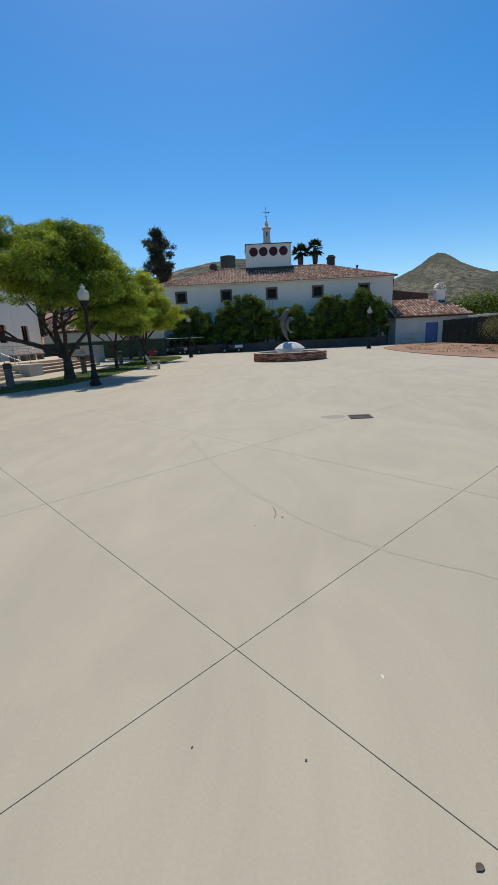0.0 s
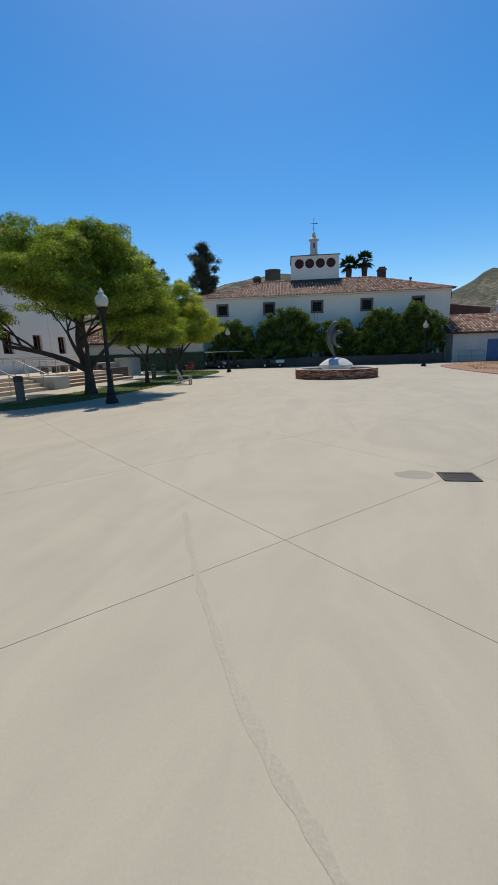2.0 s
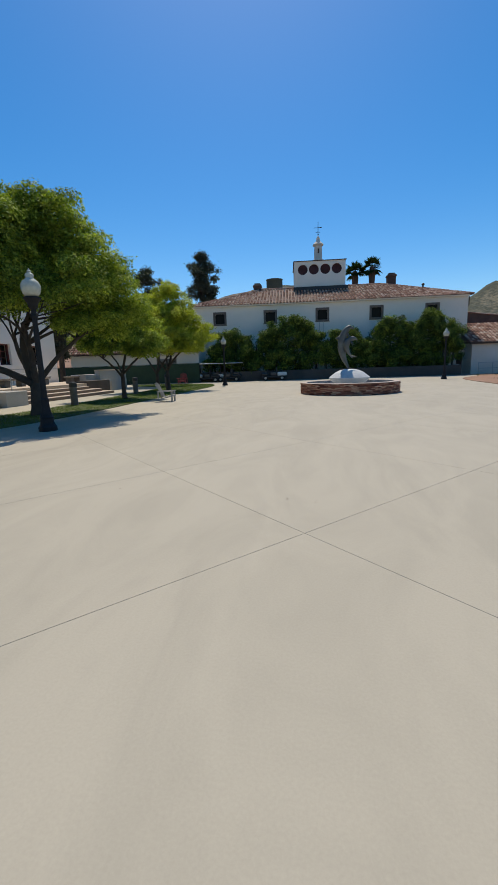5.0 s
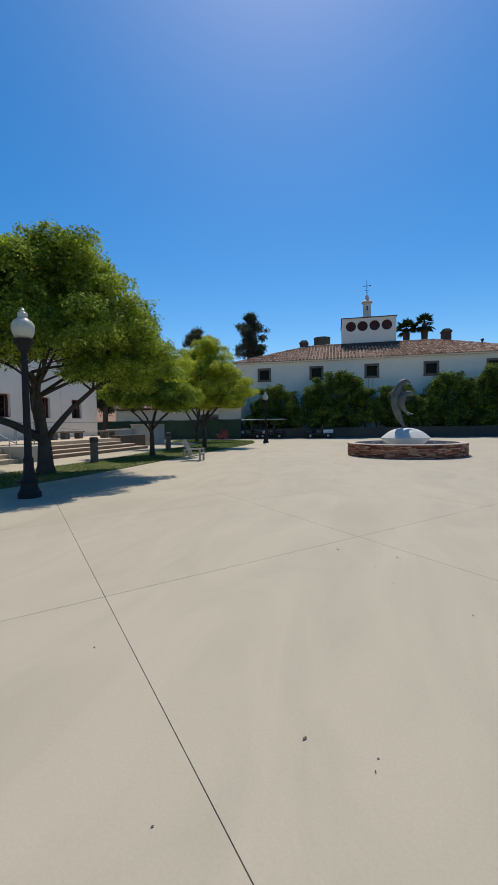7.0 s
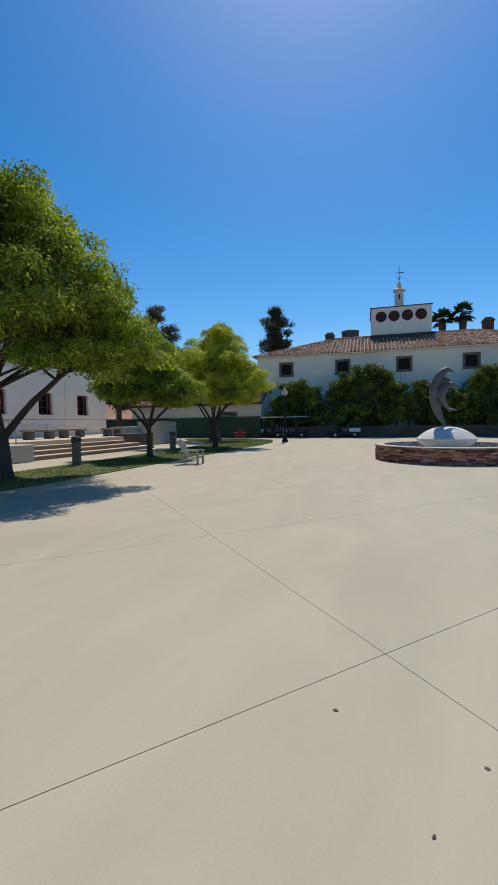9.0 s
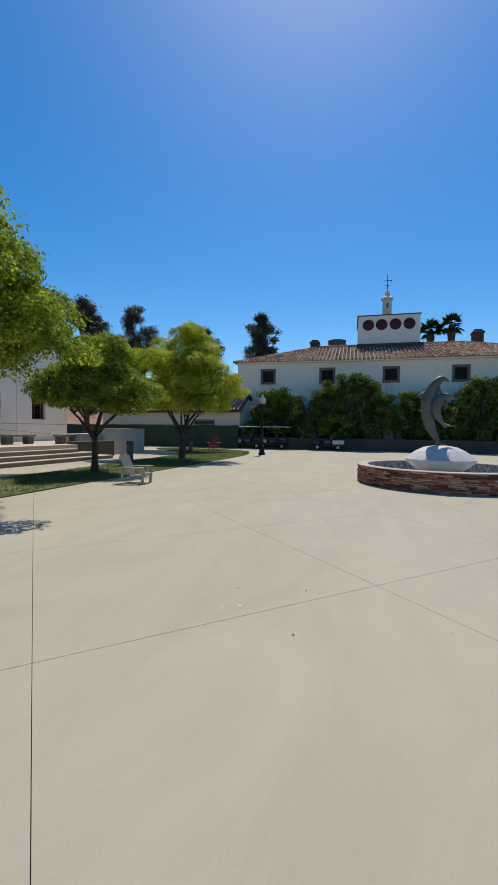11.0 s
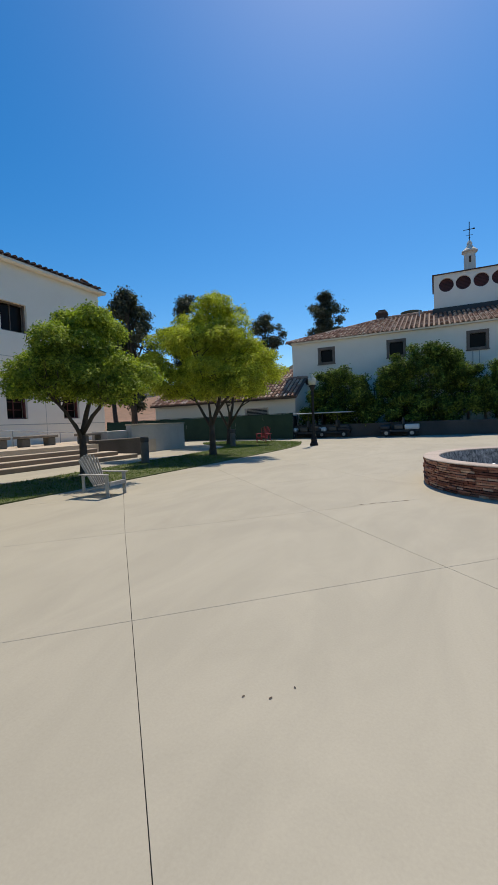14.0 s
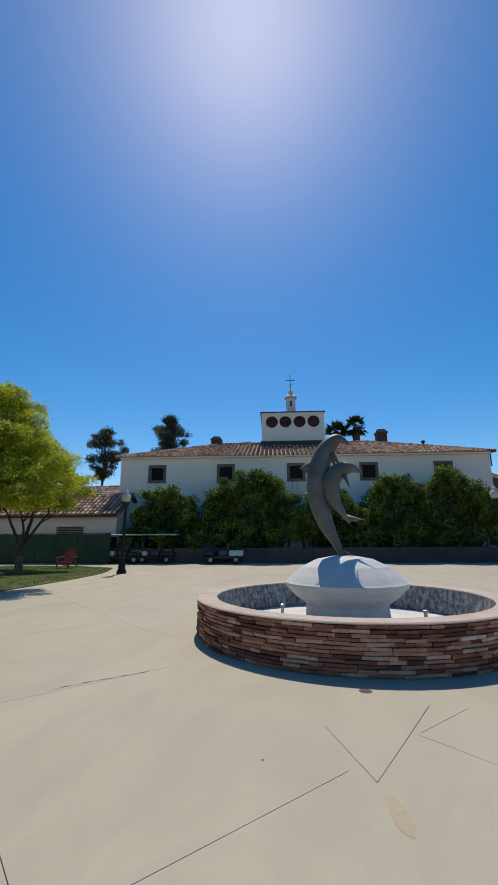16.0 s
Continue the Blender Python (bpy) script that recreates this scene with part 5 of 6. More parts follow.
for a in (-150, -30):
    part("underwater_light", lathe([(0.07, 0.08), (0.07, 0.2), (0.09, 0.21), (0.08, 0.24)], 12), M_DARKPLASTIC, fountain, m=pose(0.8 * math.cos(radians(a)), 0.8 * math.sin(radians(a)), 0))


def dolphins():
    """Two leaping dolphins in one plain casting; the profile lies in the x-z plane."""
    bm = bmesh.new()

    def body(pts, radii, flat=0.92):
        p = curve_points(pts, 5)
        rr = curve_points([(r, 0, 0) for r in radii], 5)
        tube(bm, p, [max(v.x * 0.93, 0.008) for v in rr], 14, flat)

    def fin(root0, root1, tip, thick, depth=0.0):
        a, b, c = Vector(root0), Vector(root1), Vector(tip)
        n = 7
        rows = []
        for i in range(n):
            t = i / (n - 1)
            p = a.lerp(c, t) + (b - a).normalized() * 0.0
            q = b.lerp(c, t ** 0.8)
            m = (p + q) / 2
            th = thick * (1 - t) + 0.004
            rows.append([bm.verts.new(v) for v in (p, m + Vector((0, th, 0)), q, m - Vector((0, th, 0)))])
        for r0, r1 in zip(rows, rows[1:]):
            for k in range(4):
                bm.faces.new((r0[k], r0[(k + 1) % 4], r1[(k + 1) % 4], r1[k]))
        bm.faces.new(rows[0][::-1])
        bm.faces.new(rows[-1])

    # upper dolphin
    body([(-0.03, 0, 1.10), (-0.10, 0, 1.28), (-0.26, 0, 1.62), (-0.36, 0, 1.98), (-0.38, 0, 2.35), (-0.31, 0, 2.70), (-0.18, 0, 2.96), (-0.02, 0, 3.09), (0.10, 0, 3.07), (0.19, 0, 3.0)],
         [0.05, 0.07, 0.135, 0.185, 0.20, 0.19, 0.155, 0.115, 0.055, 0.022])
    fin((-0.45, 0, 2.78), (-0.54, 0, 2.50), (-0.68, 0.0, 2.60), 0.03)
    fin((-0.16, 0.08, 2.78), (-0.08, 0.10, 2.86), (-0.02, 0.20, 2.56), 0.03)
    fin((-0.16, -0.08, 2.78), (-0.08, -0.10, 2.86), (0.02, -0.22, 2.58), 0.03)
    fin((-0.08, 0.0, 1.28), (0.02, 0.0, 1.18), (0.16, 0.18, 1.12), 0.03)
    fin((-0.08, 0.0, 1.28), (0.02, 0.0, 1.18), (0.14, -0.20, 1.13), 0.03)
    # lower dolphin, curling round the first
    body([(0.12, -0.05, 1.66), (0.02, -0.08, 1.80), (-0.12, -0.10, 2.02), (-0.17, -0.12, 2.24), (-0.10, -0.12, 2.44), (0.06, -0.10, 2.55), (0.20, -0.08, 2.56), (0.30, -0.06, 2.52), (0.37, -0.05, 2.49)],
         [0.03, 0.055, 0.12, 0.155, 0.16, 0.135, 0.095, 0.045, 0.018])
    fin((-0.30, -0.1, 2.20), (-0.32, -0.1, 2.00), (-0.62, -0.05, 2.16), 0.03)
    fin((0.02, -0.2, 2.42), (0.10, -0.2, 2.46), (0.14, -0.30, 2.18), 0.025)
    fin((0.06, -0.05, 1.80), (0.10, -0.05, 1.68), (0.30, 0.14, 1.68), 0.025)
    fin((0.06, -0.05, 1.80), (0.10, -0.05, 1.68), (0.34, -0.16, 1.70), 0.025)
    bmesh.ops.recalc_face_normals(bm, faces=bm.faces)
    ob = new("dolphin_statue", mesh_of("dolphin_statue", bm, M_BRONZE, True))
    ob.matrix_basis = pose(FX, FY, 0)
    return tagged(ob, "weathered bronze statue of two leaping dolphins on the fountain", "statue")


dolphins()

# ---- lawn trees ----
T1 = [(0.2, -0.2, 5.3, 1.6, 1.6, 1.25), (-1.7, -0.4, 5.4, 1.6, 1.6, 1.25), (1.6, 0.2, 4.4, 1.4, 1.4, 1.15), (2.6, 0.8, 3.6, 1.15, 1.1, 0.95), (-0.6, 1.5, 4.8, 1.5, 1.4, 1.25), (0.6, -1.8, 4.6, 1.4, 1.3, 1.2), (-3.0, -0.4, 4.9, 1.4, 1.4, 1.25), (-2.1, -2.0, 4.8, 1.4, 1.4, 1.2), (2.5, -0.7, 3.9, 1.1, 1.1, 0.9), (0.9, 1.9, 3.8, 1.2, 1.1, 0.95), (-3.5, -1.2, 3.3, 1.1, 1.1, 0.9), (3.2, 1.2, 3.1, 0.85, 0.85, 0.7), (0.9, -0.7, 5.6, 1.0, 1.0, 0.75), (-0.9, 0.2, 5.8, 1.1, 1.1, 0.75), (-2.6, 1.6, 3.9, 1.1, 1.1, 0.9), (-3.0, -2.6, 3.6, 1.1, 1.1, 0.9), (-3.8, -2.0, 2.6, 0.8, 0.8, 0.6), (-2.3, -2.9, 2.7, 0.8, 0.8, 0.6), (1.6, -1.6, 3.3, 1.0, 1.0, 0.7), (2.5, 0.1, 2.9, 0.9, 0.9, 0.6), (1.3, 1.3, 3.0, 0.9, 0.9, 0.6), (-0.4, -0.2, 4.1, 1.7, 1.7, 1.0)]
T1 = [(q[0] * (1.04 if q[0] < 2.2 or q[2] > 3.8 else 0.9), q[1] * 1.04, q[2] + 0.2 * min(1.0, max(0.0, (q[2] - 3.0) / 1.6)), q[3] * 1.08, q[4] * 1.08, q[5] * 1.08) for q in T1]
T1 += [(1.9, -1.0, 5.6, 1.0, 1.0, 0.9), (2.4, -0.6, 4.75, 0.95, 0.95, 0.8), (2.7, -0.1, 4.1, 0.85, 0.85, 0.7), (2.8, -0.9, 3.7, 0.9, 0.9, 0.7), (0.6, -2.6, 4.4, 1.1, 0.95, 0.9), (-1.2, -2.8, 4.4, 1.1, 0.95, 0.9), (2.9, 0.6, 3.2, 0.75, 0.75, 0.6), (1.8, -0.3, 2.75, 0.75, 0.75, 0.5), (2.5, 0.4, 2.7, 0.6, 0.6, 0.45), (0.5, -1.7, 3.1, 0.8, 0.7, 0.5)]
broadleaf_tree(pose(-9.15, 18.45, 0.0), T1, 235000, 0.088, M_LEAF1, 1.15, 0.215,
               [(1.6, 0.6, 2.7, 0.42), (-0.5, 0.4, 3.0, 0.72), (-2.6, -1.4, 2.1, 0.6), (0.5, -0.9, 2.9, 0.5), (-1.6, 1.2, 2.8, 0.45)], 61, "large spreading evergreen tree with a low forked trunk")
T2 = [(0.0, 0.0, 3.9, 1.2, 1.2, 0.85), (-1.4, 0.1, 3.4, 1.2, 1.1, 0.85), (1.2, 0.1, 3.3, 1.1, 1.1, 0.8), (0.1, -1.1, 3.1, 1.2, 1.0, 0.8), (-0.3, 1.2, 3.2, 1.2, 1.0, 0.8), (2.0, -0.2, 2.65, 0.8, 0.8, 0.6), (-2.1, -0.3, 2.8, 0.9, 0.9, 0.65), (1.0, 0.9, 2.8, 0.9, 0.9, 0.6), (-0.9, -0.9, 2.7, 1.0, 0.9, 0.6), (0.4, 0.0, 4.3, 0.7, 0.7, 0.5)]
T2 = [(q[0] * 0.68 + 0.06, q[1] * 0.86, (q[2] - 2.4) * 1.06 + 2.25, q[3] * 0.84, q[4] * 0.86, q[5] * 0.92) for q in T2]
T2 += [(1.1, -0.3, 2.3, 0.7, 0.7, 0.5), (-1.05, 0.0, 2.35, 0.75, 0.75, 0.5), (0.2, -0.9, 2.45, 0.75, 0.7, 0.45), (1.35, 0.3, 2.75, 0.65, 0.65, 0.55)]
broadleaf_tree(pose(-9.6, 25.25, 0.0), T2, 86000, 0.085, M_LEAF1, 1.38, 0.105,
               [(1.3, 0.1, 2.3, 0.55), (-1.3, 0.2, 2.2, 0.55), (0.1, 0.5, 2.6, 0.7), (-0.3, -0.8, 2.4, 0.45)], 62, "young rounded evergreen tree with a forked trunk")
T3 = [(0.1, 0.2, 5.6, 1.2, 1.2, 1.0), (-1.6, 0.0, 4.9, 1.4, 1.3, 1.1), (1.4, 0.0, 4.6, 1.2, 1.2, 1.0), (0.3, -1.2, 4.5, 1.4, 1.2, 1.0), (0.0, 1.3, 4.4, 1.4, 1.2, 1.0), (2.4, 0.2, 3.6, 1.1, 1.1, 0.9), (-2.2, -0.8, 3.8, 1.1, 1.1, 0.9), (0.9, -0.9, 3.4, 1.2, 1.1, 0.8), (-0.9, 0.8, 3.4, 1.2, 1.1, 0.8), (2.2, -0.7, 2.8, 0.9, 0.9, 0.65), (-1.4, -1.0, 3.0, 1.0, 0.9, 0.7), (0.6, -0.2, 6.2, 0.8, 0.8, 0.6)]
T3 = [(q[0] * 0.98 - 0.08, q[1] * 1.05, q[2], q[3] * 1.06, q[4] * 1.06, q[5]) for q in T3] + [(2.15, -0.2, 2.65, 0.75, 0.75, 0.5), (1.2, -1.0, 2.6, 0.9, 0.9, 0.5), (-1.8, 0.2, 2.7, 0.9, 0.9, 0.5)]
broadleaf_tree(pose(-10.0, 32.1, 0.0), T3, 95000, 0.095, M_LEAF3, 1.5, 0.13,
               [(1.5, -0.2, 2.8, 0.55), (-1.3, 0.3, 2.9, 0.55), (0.1, 0.5, 3.4, 0.7), (0.4, -0.9, 2.9, 0.45)], 63, "yellow-green evergreen tree full of fresh leaves")
T4 = [(q[0] * 1.05, q[1] * 1.05, q[2] + 0.5, q[3], q[4], q[5]) for q in T3]
broadleaf_tree(pose(-14.0, 39.6, 0.0), T4, 48000, 0.11, M_LEAF3, 1.3, 0.15,
               [(1.5, -0.2, 2.9, 0.55), (-1.3, 0.3, 2.9, 0.6), (0.1, 0.5, 3.4, 0.7), (0.4, -0.9, 2.9, 0.45)], 64, "yellow-green tree at the far end of the lawn")


# ---- grass on the lawn ----
def inside(x, y, poly):
    c, j = False, len(poly) - 1
    for i in range(len(poly)):
        (xi, yi), (xj, yj) = poly[i], poly[j]
        if (yi > y) != (yj > y) and x < (xj - xi) * (y - yi) / (yj - yi) + xi:
            c = not c
        j = i
    return c


def grass():
    r = random.Random(9)
    verts, faces = [], []
    while len(faces) < 60000:
        x, y = r.uniform(-17, -6.6), r.uniform(12.5, 42.6)
        if not inside(x, y, LAWN):
            continue
        for _ in range(3):
            a, h, l = r.uniform(0, 6.28), r.uniform(0.025, 0.06), r.uniform(0.01, 0.035)
            bx, by = x + r.uniform(-0.03, 0.03), y + r.uniform(-0.03, 0.03)
            i = len(verts)
            verts.extend([(bx, by, 0.028), (bx + 0.009 * math.sin(a), by - 0.009 * math.cos(a), 0.028), (bx + math.cos(a) * l, by + math.sin(a) * l, 0.03 + h)])
            faces.append((i, i + 1, i + 2))
    tagged(new("grass", raw_mesh("grass", verts, faces, M_GRASS)), "short green lawn grass", "grass", kind="stuff")


grass()

# ---- drain grate ----
grate = thing("drain_grate", pose(2.42, 7.30, 0.0, 0, 0, 2) @ Matrix.Diagonal((0.82, 0.85, 1, 1)), "square iron drain grate set into the concrete", "drain")
part("grate_frame", pierced_wall(bmesh.new(), -0.25, 0.25, -0.2, 0.2, [(-0.21, 0.21, -0.16, 0.16)], -0.012, 0.02), M_IRONGRATE, grate, m=pose(0, 0, 0, -90, 0, 0))
part("grate_sump", boxed(-0.21, 0.21, -0.16, 0.16, -0.03, 0.003), M_DARKPLASTIC, grate)
for k in range(10):
    x = -0.19 + 0.042 * k
    part("grate_bar", boxed(x - 0.007, x + 0.007, -0.16, 0.16, 0.004, 0.011), M_IRONGRATE, grate)


def flat_patch(name, x, y, rx, ry, rz, z, material, label, seed, category="stain", n=26):
    bm = bmesh.new()
    vs = []
    for i in range(n):
        q = 2 * math.pi * i / n
        k = 1 + 0.35 * noise.noise((math.cos(q) * 1.3, math.sin(q) * 1.3, seed))
        vs.append(bm.verts.new((rx * k * math.cos(q), ry * k * math.sin(q), 0)))
    bm.faces.new(vs)
    ob = new(name, mesh_of(name, bm, material))
    ob.matrix_basis = pose(x, y, z, 0, 0, rz)
    return tagged(ob, label, category, kind="structure")


flat_patch("damp_patch", 1.93, 7.38, 0.25, 0.17, 10, 0.0012, M_PUDDLE, "darkened damp patch beside the drain", 3)
flat_patch("rust_stain", 1.33, 22.6, 0.05, 0.17, 8, 0.0012, M_STAIN, "orange rust stain on the concrete", 5)


def strip(name, pts, width, z, material, label, seed, category="crack"):
    """A thin wandering line on the ground."""
    r = random.Random(seed)
    p = curve_points([(x, y, 0) for x, y in pts], 9)
    verts, faces = [], []
    for i, a in enumerate(p):
        d = (p[min(i + 1, len(p) - 1)] - p[max(i - 1, 0)]).normalized()
        s = Vector((-d.y, d.x, 0)) * width * 0.5 * (1.0 if category == "joint" else r.uniform(0.5, 1.2))
        j = Vector((-d.y, d.x, 0)) * (0.0 if category == "joint" else r.uniform(-0.006, 0.006))
        verts += [tuple(a + s + j + Vector((0, 0, z))), tuple(a - s + j + Vector((0, 0, z)))]
    for i in range(len(p) - 1):
        faces.append((2 * i, 2 * i + 1, 2 * i + 3, 2 * i + 2))
    return tagged(new(name, raw_mesh(name, verts, faces, material)), label, category, kind="structure")


strip("hairline_crack", [(-0.5, 5.9), (-0.05, 4.85), (0.5, 3.8), (0.87, 3.28), (1.25, 2.8), (1.75, 2.38), (2.6, 1.9)], 0.06, 0.0013, M_CRACK, "faint healed crack in the concrete", 1)
strip("hairline_crack", [(0.88, 3.16), (0.91, 3.05), (0.90, 2.93)], 0.005, 0.002, M_DEBRIS, "short dark chipped crack in the concrete", 2)
strip("hairline_crack", [(-1.6, 24.0), (-1.25, 24.35), (-0.9, 24.65)], 0.016, 0.0013, M_PUDDLE, "short dark crack near the fountain", 4)
for k, (x, y) in enumerate(((-1.5, 24.11), (-1.36, 24.25), (-1.22, 24.37), (-1.08, 24.5), (-0.93, 24.63))):
    flat_patch("cracked_edge", x, y, 0.05 + 0.01 * (k % 3), 0.010, 42, 0.0016, M_DEBRIS, "small dark broken edge along the crack", 60 + k, "crack", 14)
valve = new("valve_cover", mesh_of("valve_cover", lathe([(0.06, 0.0), (0.06, 0.004), (0.05, 0.006)], 18), M_IRONGRATE))
valve.matrix_basis = pose(1.37, 24.38, 0)
tagged(valve, "small round iron valve cover by the fountain", "valve cover")


def litter(x, y, s, seed):
    r = random.Random(seed)
    bm = bmesh.new()
    vs = [bm.verts.new((s * r.uniform(0.6, 1.1) * math.cos(q * 0.9), s * 0.6 * r.uniform(0.6, 1.1) * math.sin(q * 0.9), 0.003 + r.uniform(0, s * 0.15))) for q in range(7)]
    c = bm.verts.new((0, 0, 0.003))
    for i in range(7):
        bm.faces.new((vs[i], vs[(i + 1) % 7], c))
    ob = new("dead_leaf", mesh_of("dead_leaf", bm, M_DEBRIS))
    ob.matrix_basis = pose(x, y, 0, 0, 0, r.uniform(0, 360))
    return tagged(ob, "small dry brown leaf lying on the concrete", "leaf", "dead leaves on the plaza")


BITS = [(0.97, 2.95, 0.022), (0.77, 2.9, 0.012), (0.74, 2.79, 0.012), (1.55, 0.55, 0.03), (1.06, 0.84, 0.012), (0.62, 0.87, 0.01), (-0.01, 10.47, 0.024), (-1.41, 10.84, 0.015), (0.3, 10.45, 0.012), (0.29, 10.38, 0.012), (0.95, 11.94, 0.016),
        (-0.64, 17.57, 0.02), (-1.26, 17.4, 0.022), (-0.56, 16.72, 0.03), (-0.87, 19.39, 0.018), (-0.12, 13.25, 0.022), (0.49, 13.13, 0.022), (0.28, 12.77, 0.018), (-0.74, 19.44, 0.022), (0.3, 19.91, 0.016), (-0.45, 9.93, 0.012)]
for k, (x, y, s) in enumerate(BITS):
    litter(x, y, s * 0.62, k)
rl = random.Random(31)
for k in range(26):
    litter(rl.uniform(-6, 6), rl.uniform(3, 24), rl.uniform(0.006, 0.013), 100 + k)
for k, (x, y, r0) in enumerate(((-1.11, 17.05, 0.022), (-1.24, 16.98, 0.014), (-0.32, 17.24, 0.012), (1.43, 1.24, 0.012), (0.15, 2.6, 0.006), (-0.55, 2.53, 0.035), (2.11, 2.88, 0.03), (-2.2, 18.4, 0.02))):
    flat_patch("chipped_spot", x, y, r0, r0 * 0.6, 30 * k, 0.0013, M_CHIP if k not in (5, 6) else M_CRACK, "small pale chip in the concrete", k + 40, "chip", 12)

# ---- ledgestone facing of the fountain ----
stone_meshes = []
rs = random.Random(12)
for k in range(24):
    w, h = rs.uniform(0.13, 0.40), 0.0405
    bm = bmesh.new()
    ang = w / FR / 2
    pr = rs.uniform(0.0, 0.042)
    cols = [-ang, 0.0, ang]
    fr, bk = [], []
    for a in cols:
        r1 = FR - 0.035 + pr + rs.uniform(-0.006, 0.006)
        for (z, lst, r) in ((0.003, fr, r1 - 0.004), (h - 0.003, fr, r1), (0.0, bk, FR - 0.075), (h, bk, FR - 0.075)):
            lst.append(bm.verts.new((r * math.cos(a), r * math.sin(a), z + rs.uniform(-0.004, 0.004))))
    for i in (0, 2):
        bm.faces.new((fr[i], fr[i + 2], fr[i + 3], fr[i + 1]))
        bm.faces.new((fr[i + 1], fr[i + 3], bk[i + 3], bk[i + 1]))
        bm.faces.new((fr[i], bk[i], bk[i + 2], fr[i + 2]))
    bm.faces.new((fr[0], fr[1], bk[1], bk[0]))
    bm.faces.new((fr[4], bk[4], bk[5], fr[5]))
    stone_meshes.append((w, mesh_of("stone", bm, M_STONE)))
facing = part("stone_facing", lathe([(FR - 0.058, 0.0), (FR - 0.058, FH - 0.021)], 72, close=False), M_MORTAR, fountain, "stacked red and brown ledgestone")
vrest, frest = [], []
for course in range(12):
    a = rs.uniform(0, 1)
    end = a + 2 * math.pi
    while a < end - 0.05:
        w, me = rs.choice(stone_meshes)
        ang = w / FR
        mid = a + ang / 2
        m = pose(0, 0, 0.004 + course * 0.0421, 0, 0, math.degrees(mid))
        if math.sin(mid) < 0.0:
            ob = new("stone", me)
            ob.matrix_basis = m
            ob.parent = facing
        else:
            off = len(vrest)
            vrest += [tuple(m @ v.co) for v in me.vertices]
            frest += [tuple(off + i for i in p.vertices) for p in me.polygons]
        a += ang + 0.006 / FR
tagged(part("stone_rest", raw_mesh("stone_rest", vrest, frest, M_STONE_STUFF), M_STONE_STUFF, facing), kind="stuff")

# ---- concrete slabs of the plaza ----
bed = sheet("plaza", -60, 60, -60, 60, -0.012, M_JOINT, "broad plaza of pale beige concrete slabs laid diagonally")
LINES_A = [-25.2, -21.0, -16.8, -12.6, -8.4, -4.2, -0.019, 3.964, 8.018, 12.272, 16.47, 20.269, 23.87, 28.0, 32.2, 36.4, 40.6, 44.8, 49.0, 53.2, 57.4, 61.6]
LINES_B = [-25.2, -21.0, -16.8, -12.6, -8.4, -4.2, -0.009, 4.041, 8.391, 12.601, 16.661, 20.346, 24.0, 28.2, 32.4, 36.6, 40.8, 45.0, 49.2, 53.4, 57.6, 61.8]
TURN = 2.3
GAP = 0.0023
# joints that run a little askew: metres along the other direction per metre
SKEW_A = {-0.019: -0.016, 3.964: -0.0285, 8.018: 0.0033, 12.272: -0.003, 16.47: -0.0147, 20.269: -0.01}
SKEW_B = {-0.009: -0.0048, 4.041: -0.0096, 8.391: 0.0103, 12.601: 0.0558, 20.346: -0.0151}
base = pose(0.739, 1.405, 0, 0, 0, TURN)


def joint_cross(i, j, ga, gb):
    """Where joints i and j meet, moved inwards by ga and gb, in joint coordinates."""
    a, b = LINES_A[i], LINES_B[j]
    ma, mb = SKEW_A.get(a, 0.0), SKEW_B.get(b, 0.0)
    p, q = a, b
    for _ in range(3):
        p = a + ma * max(-9, min(9, q - LINES_B[i])) + ga
        q = b + mb * max(-9, min(9, p - LINES_A[j])) + gb
    return p, q


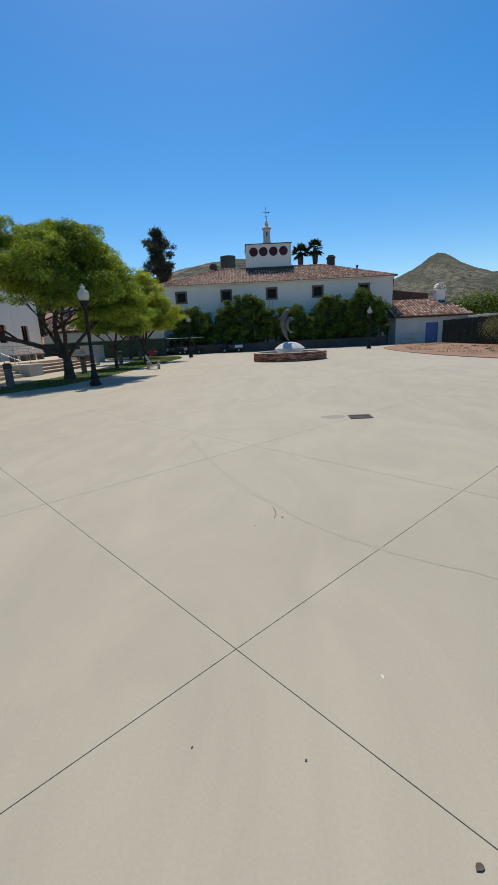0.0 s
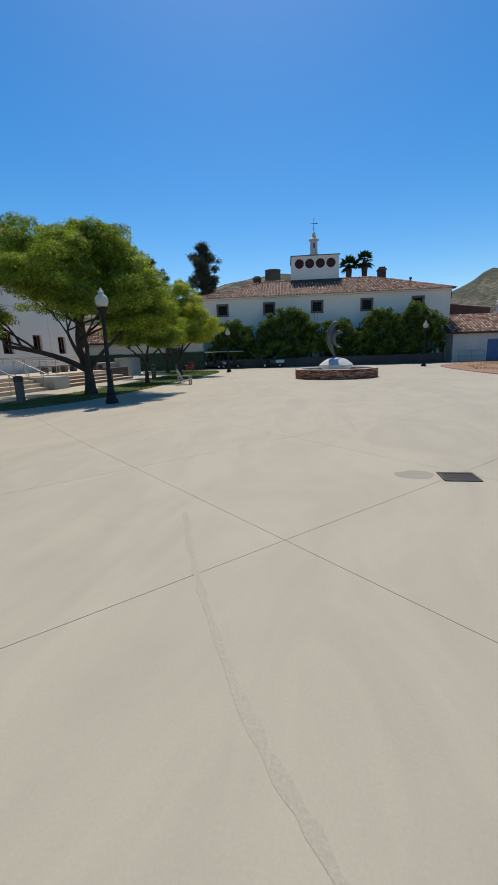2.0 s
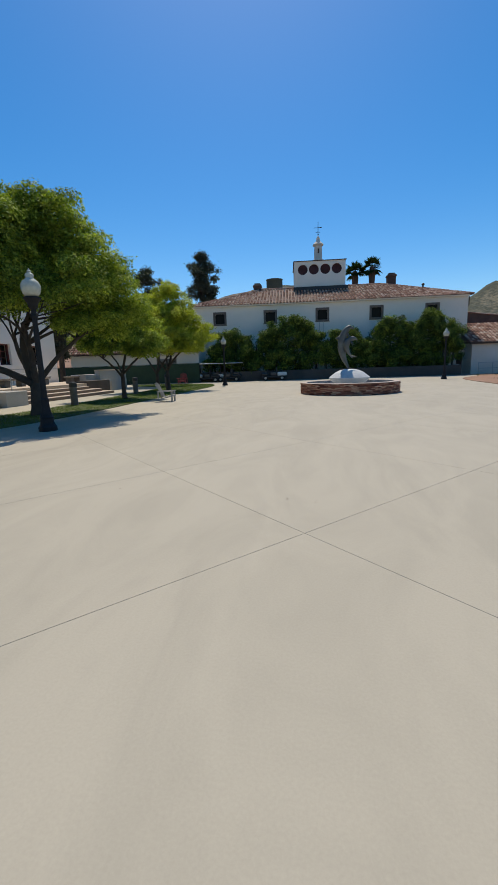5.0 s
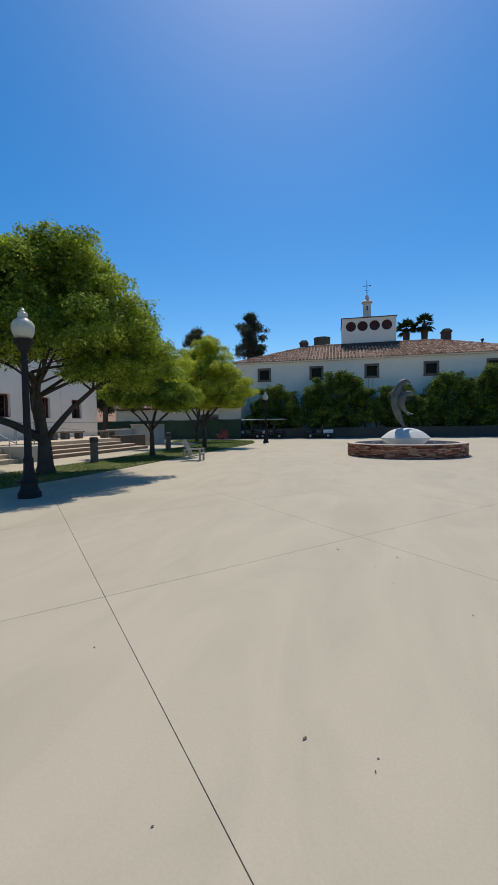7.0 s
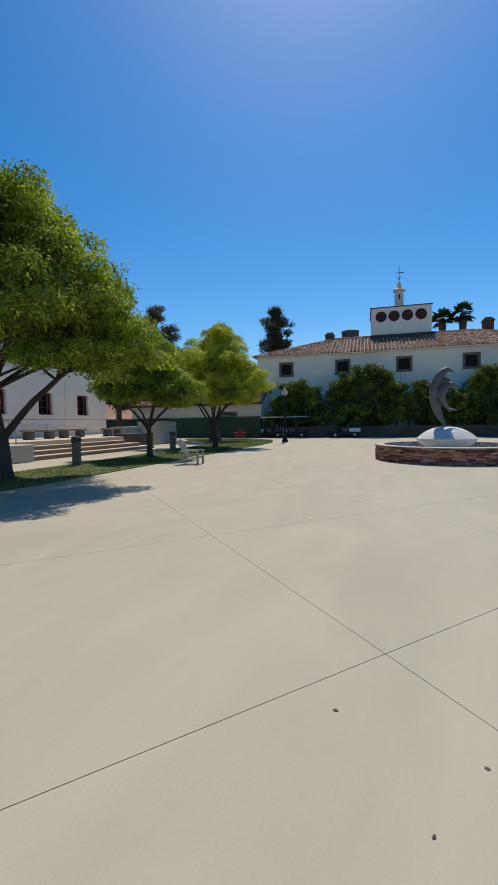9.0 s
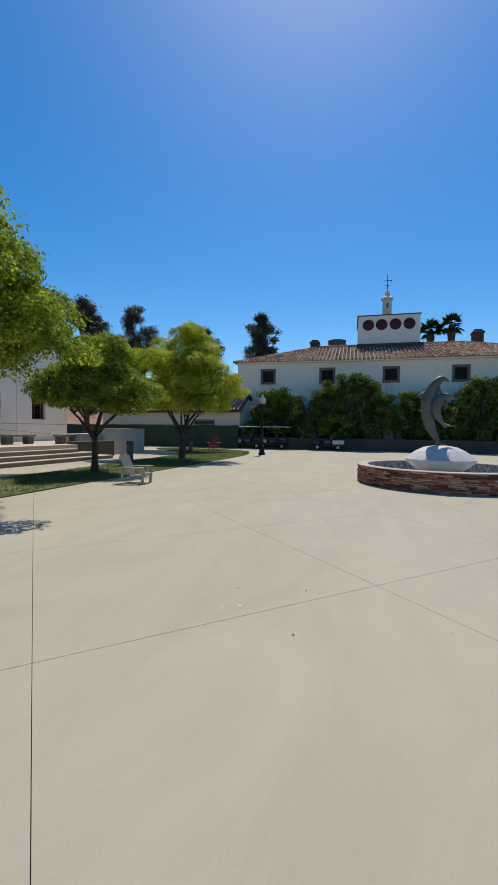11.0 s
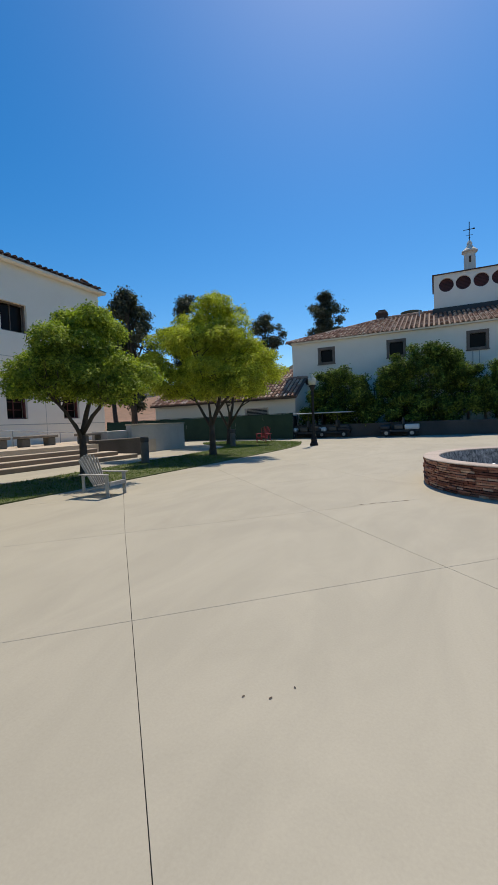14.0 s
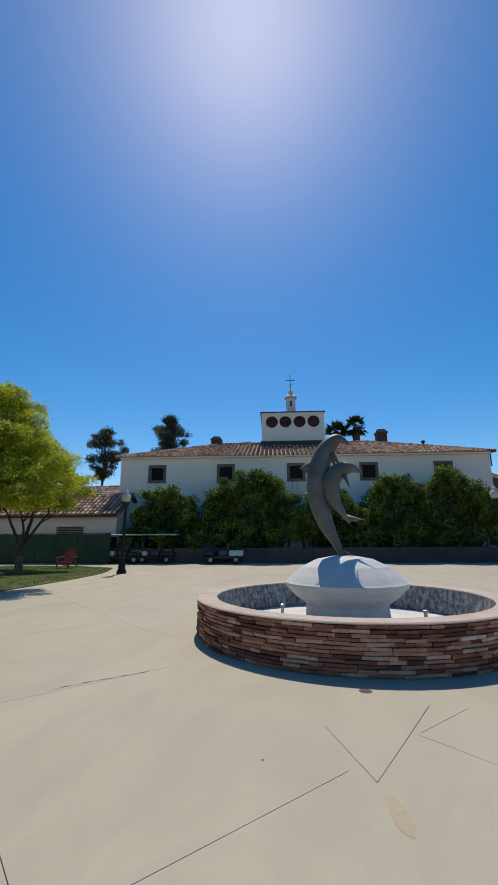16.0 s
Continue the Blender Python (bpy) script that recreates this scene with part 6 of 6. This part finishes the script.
for i in range(len(LINES_A) - 1):
    for j in range(len(LINES_B) - 1):
        cx, cy = (LINES_A[i] + LINES_A[i + 1] - LINES_B[j] - LINES_B[j + 1]) / 4, (LINES_A[i] + LINES_A[i + 1] + LINES_B[j] + LINES_B[j + 1]) / 4
        if not (-20.0 < cx < 21 and -11 < cy < 47.5):
            continue
        bm = bmesh.new()
        rows = []
        for z, g in ((-0.05, GAP), (-0.002, GAP), (0.0, GAP + 0.0012)):
            corners = (joint_cross(i, j, g, g), joint_cross(i + 1, j, -g, g), joint_cross(i + 1, j + 1, -g, -g), joint_cross(i, j + 1, g, -g))
            rows.append([bm.verts.new(base @ Vector(((p - q) / 2, (p + q) / 2, z))) for p, q in corners])
        bm.faces.new(rows[2])
        for r0, r1 in zip(rows, rows[1:]):
            for k in range(4):
                bm.faces.new((r0[k], r0[(k + 1) % 4], r1[(k + 1) % 4], r1[k]))
        part("slab", bm, M_PLAZA, bed)

# apron slab round the fountain, with a pointed tip towards the walk
ring = [(FX + 2.9 * math.cos(radians(q)), FY + 2.9 * math.sin(radians(q))) for q in range(-82, 252, 6)]
ring += [(0.65, 24.36), (1.27, 22.9)]
bm = bmesh.new()
hub = Vector((FX, FY, 0))
top = [bm.verts.new((x, y, 0.0028)) for x, y in ring]
rim = [bm.verts.new(hub + (Vector((x, y, 0)) - hub) * 1.07 - Vector((0, 0, 0.001))) for x, y in ring]
bm.faces.new(top)
for k in range(len(ring)):
    q = (k + 1) % len(ring)
    bm.faces.new((top[k], rim[k], rim[q], top[q]))
bmesh.ops.triangulate(bm, faces=[f for f in bm.faces if len(f.verts) > 4])
tagged(new("apron_slab", mesh_of("apron_slab", bm, M_PLAZA)), "beige concrete apron round the fountain", "pavement", kind="structure")
strip("apron_joint", [(0.98, 23.58), (1.12, 23.22), (1.26, 22.87)], 0.0035, 0.0036, M_JOINT, "narrow joint of the fountain apron", 21, "joint")
strip("apron_joint", [(1.26, 22.87), (1.55, 23.46), (1.86, 24.1)], 0.0035, 0.0036, M_JOINT, "narrow joint of the fountain apron", 22, "joint")
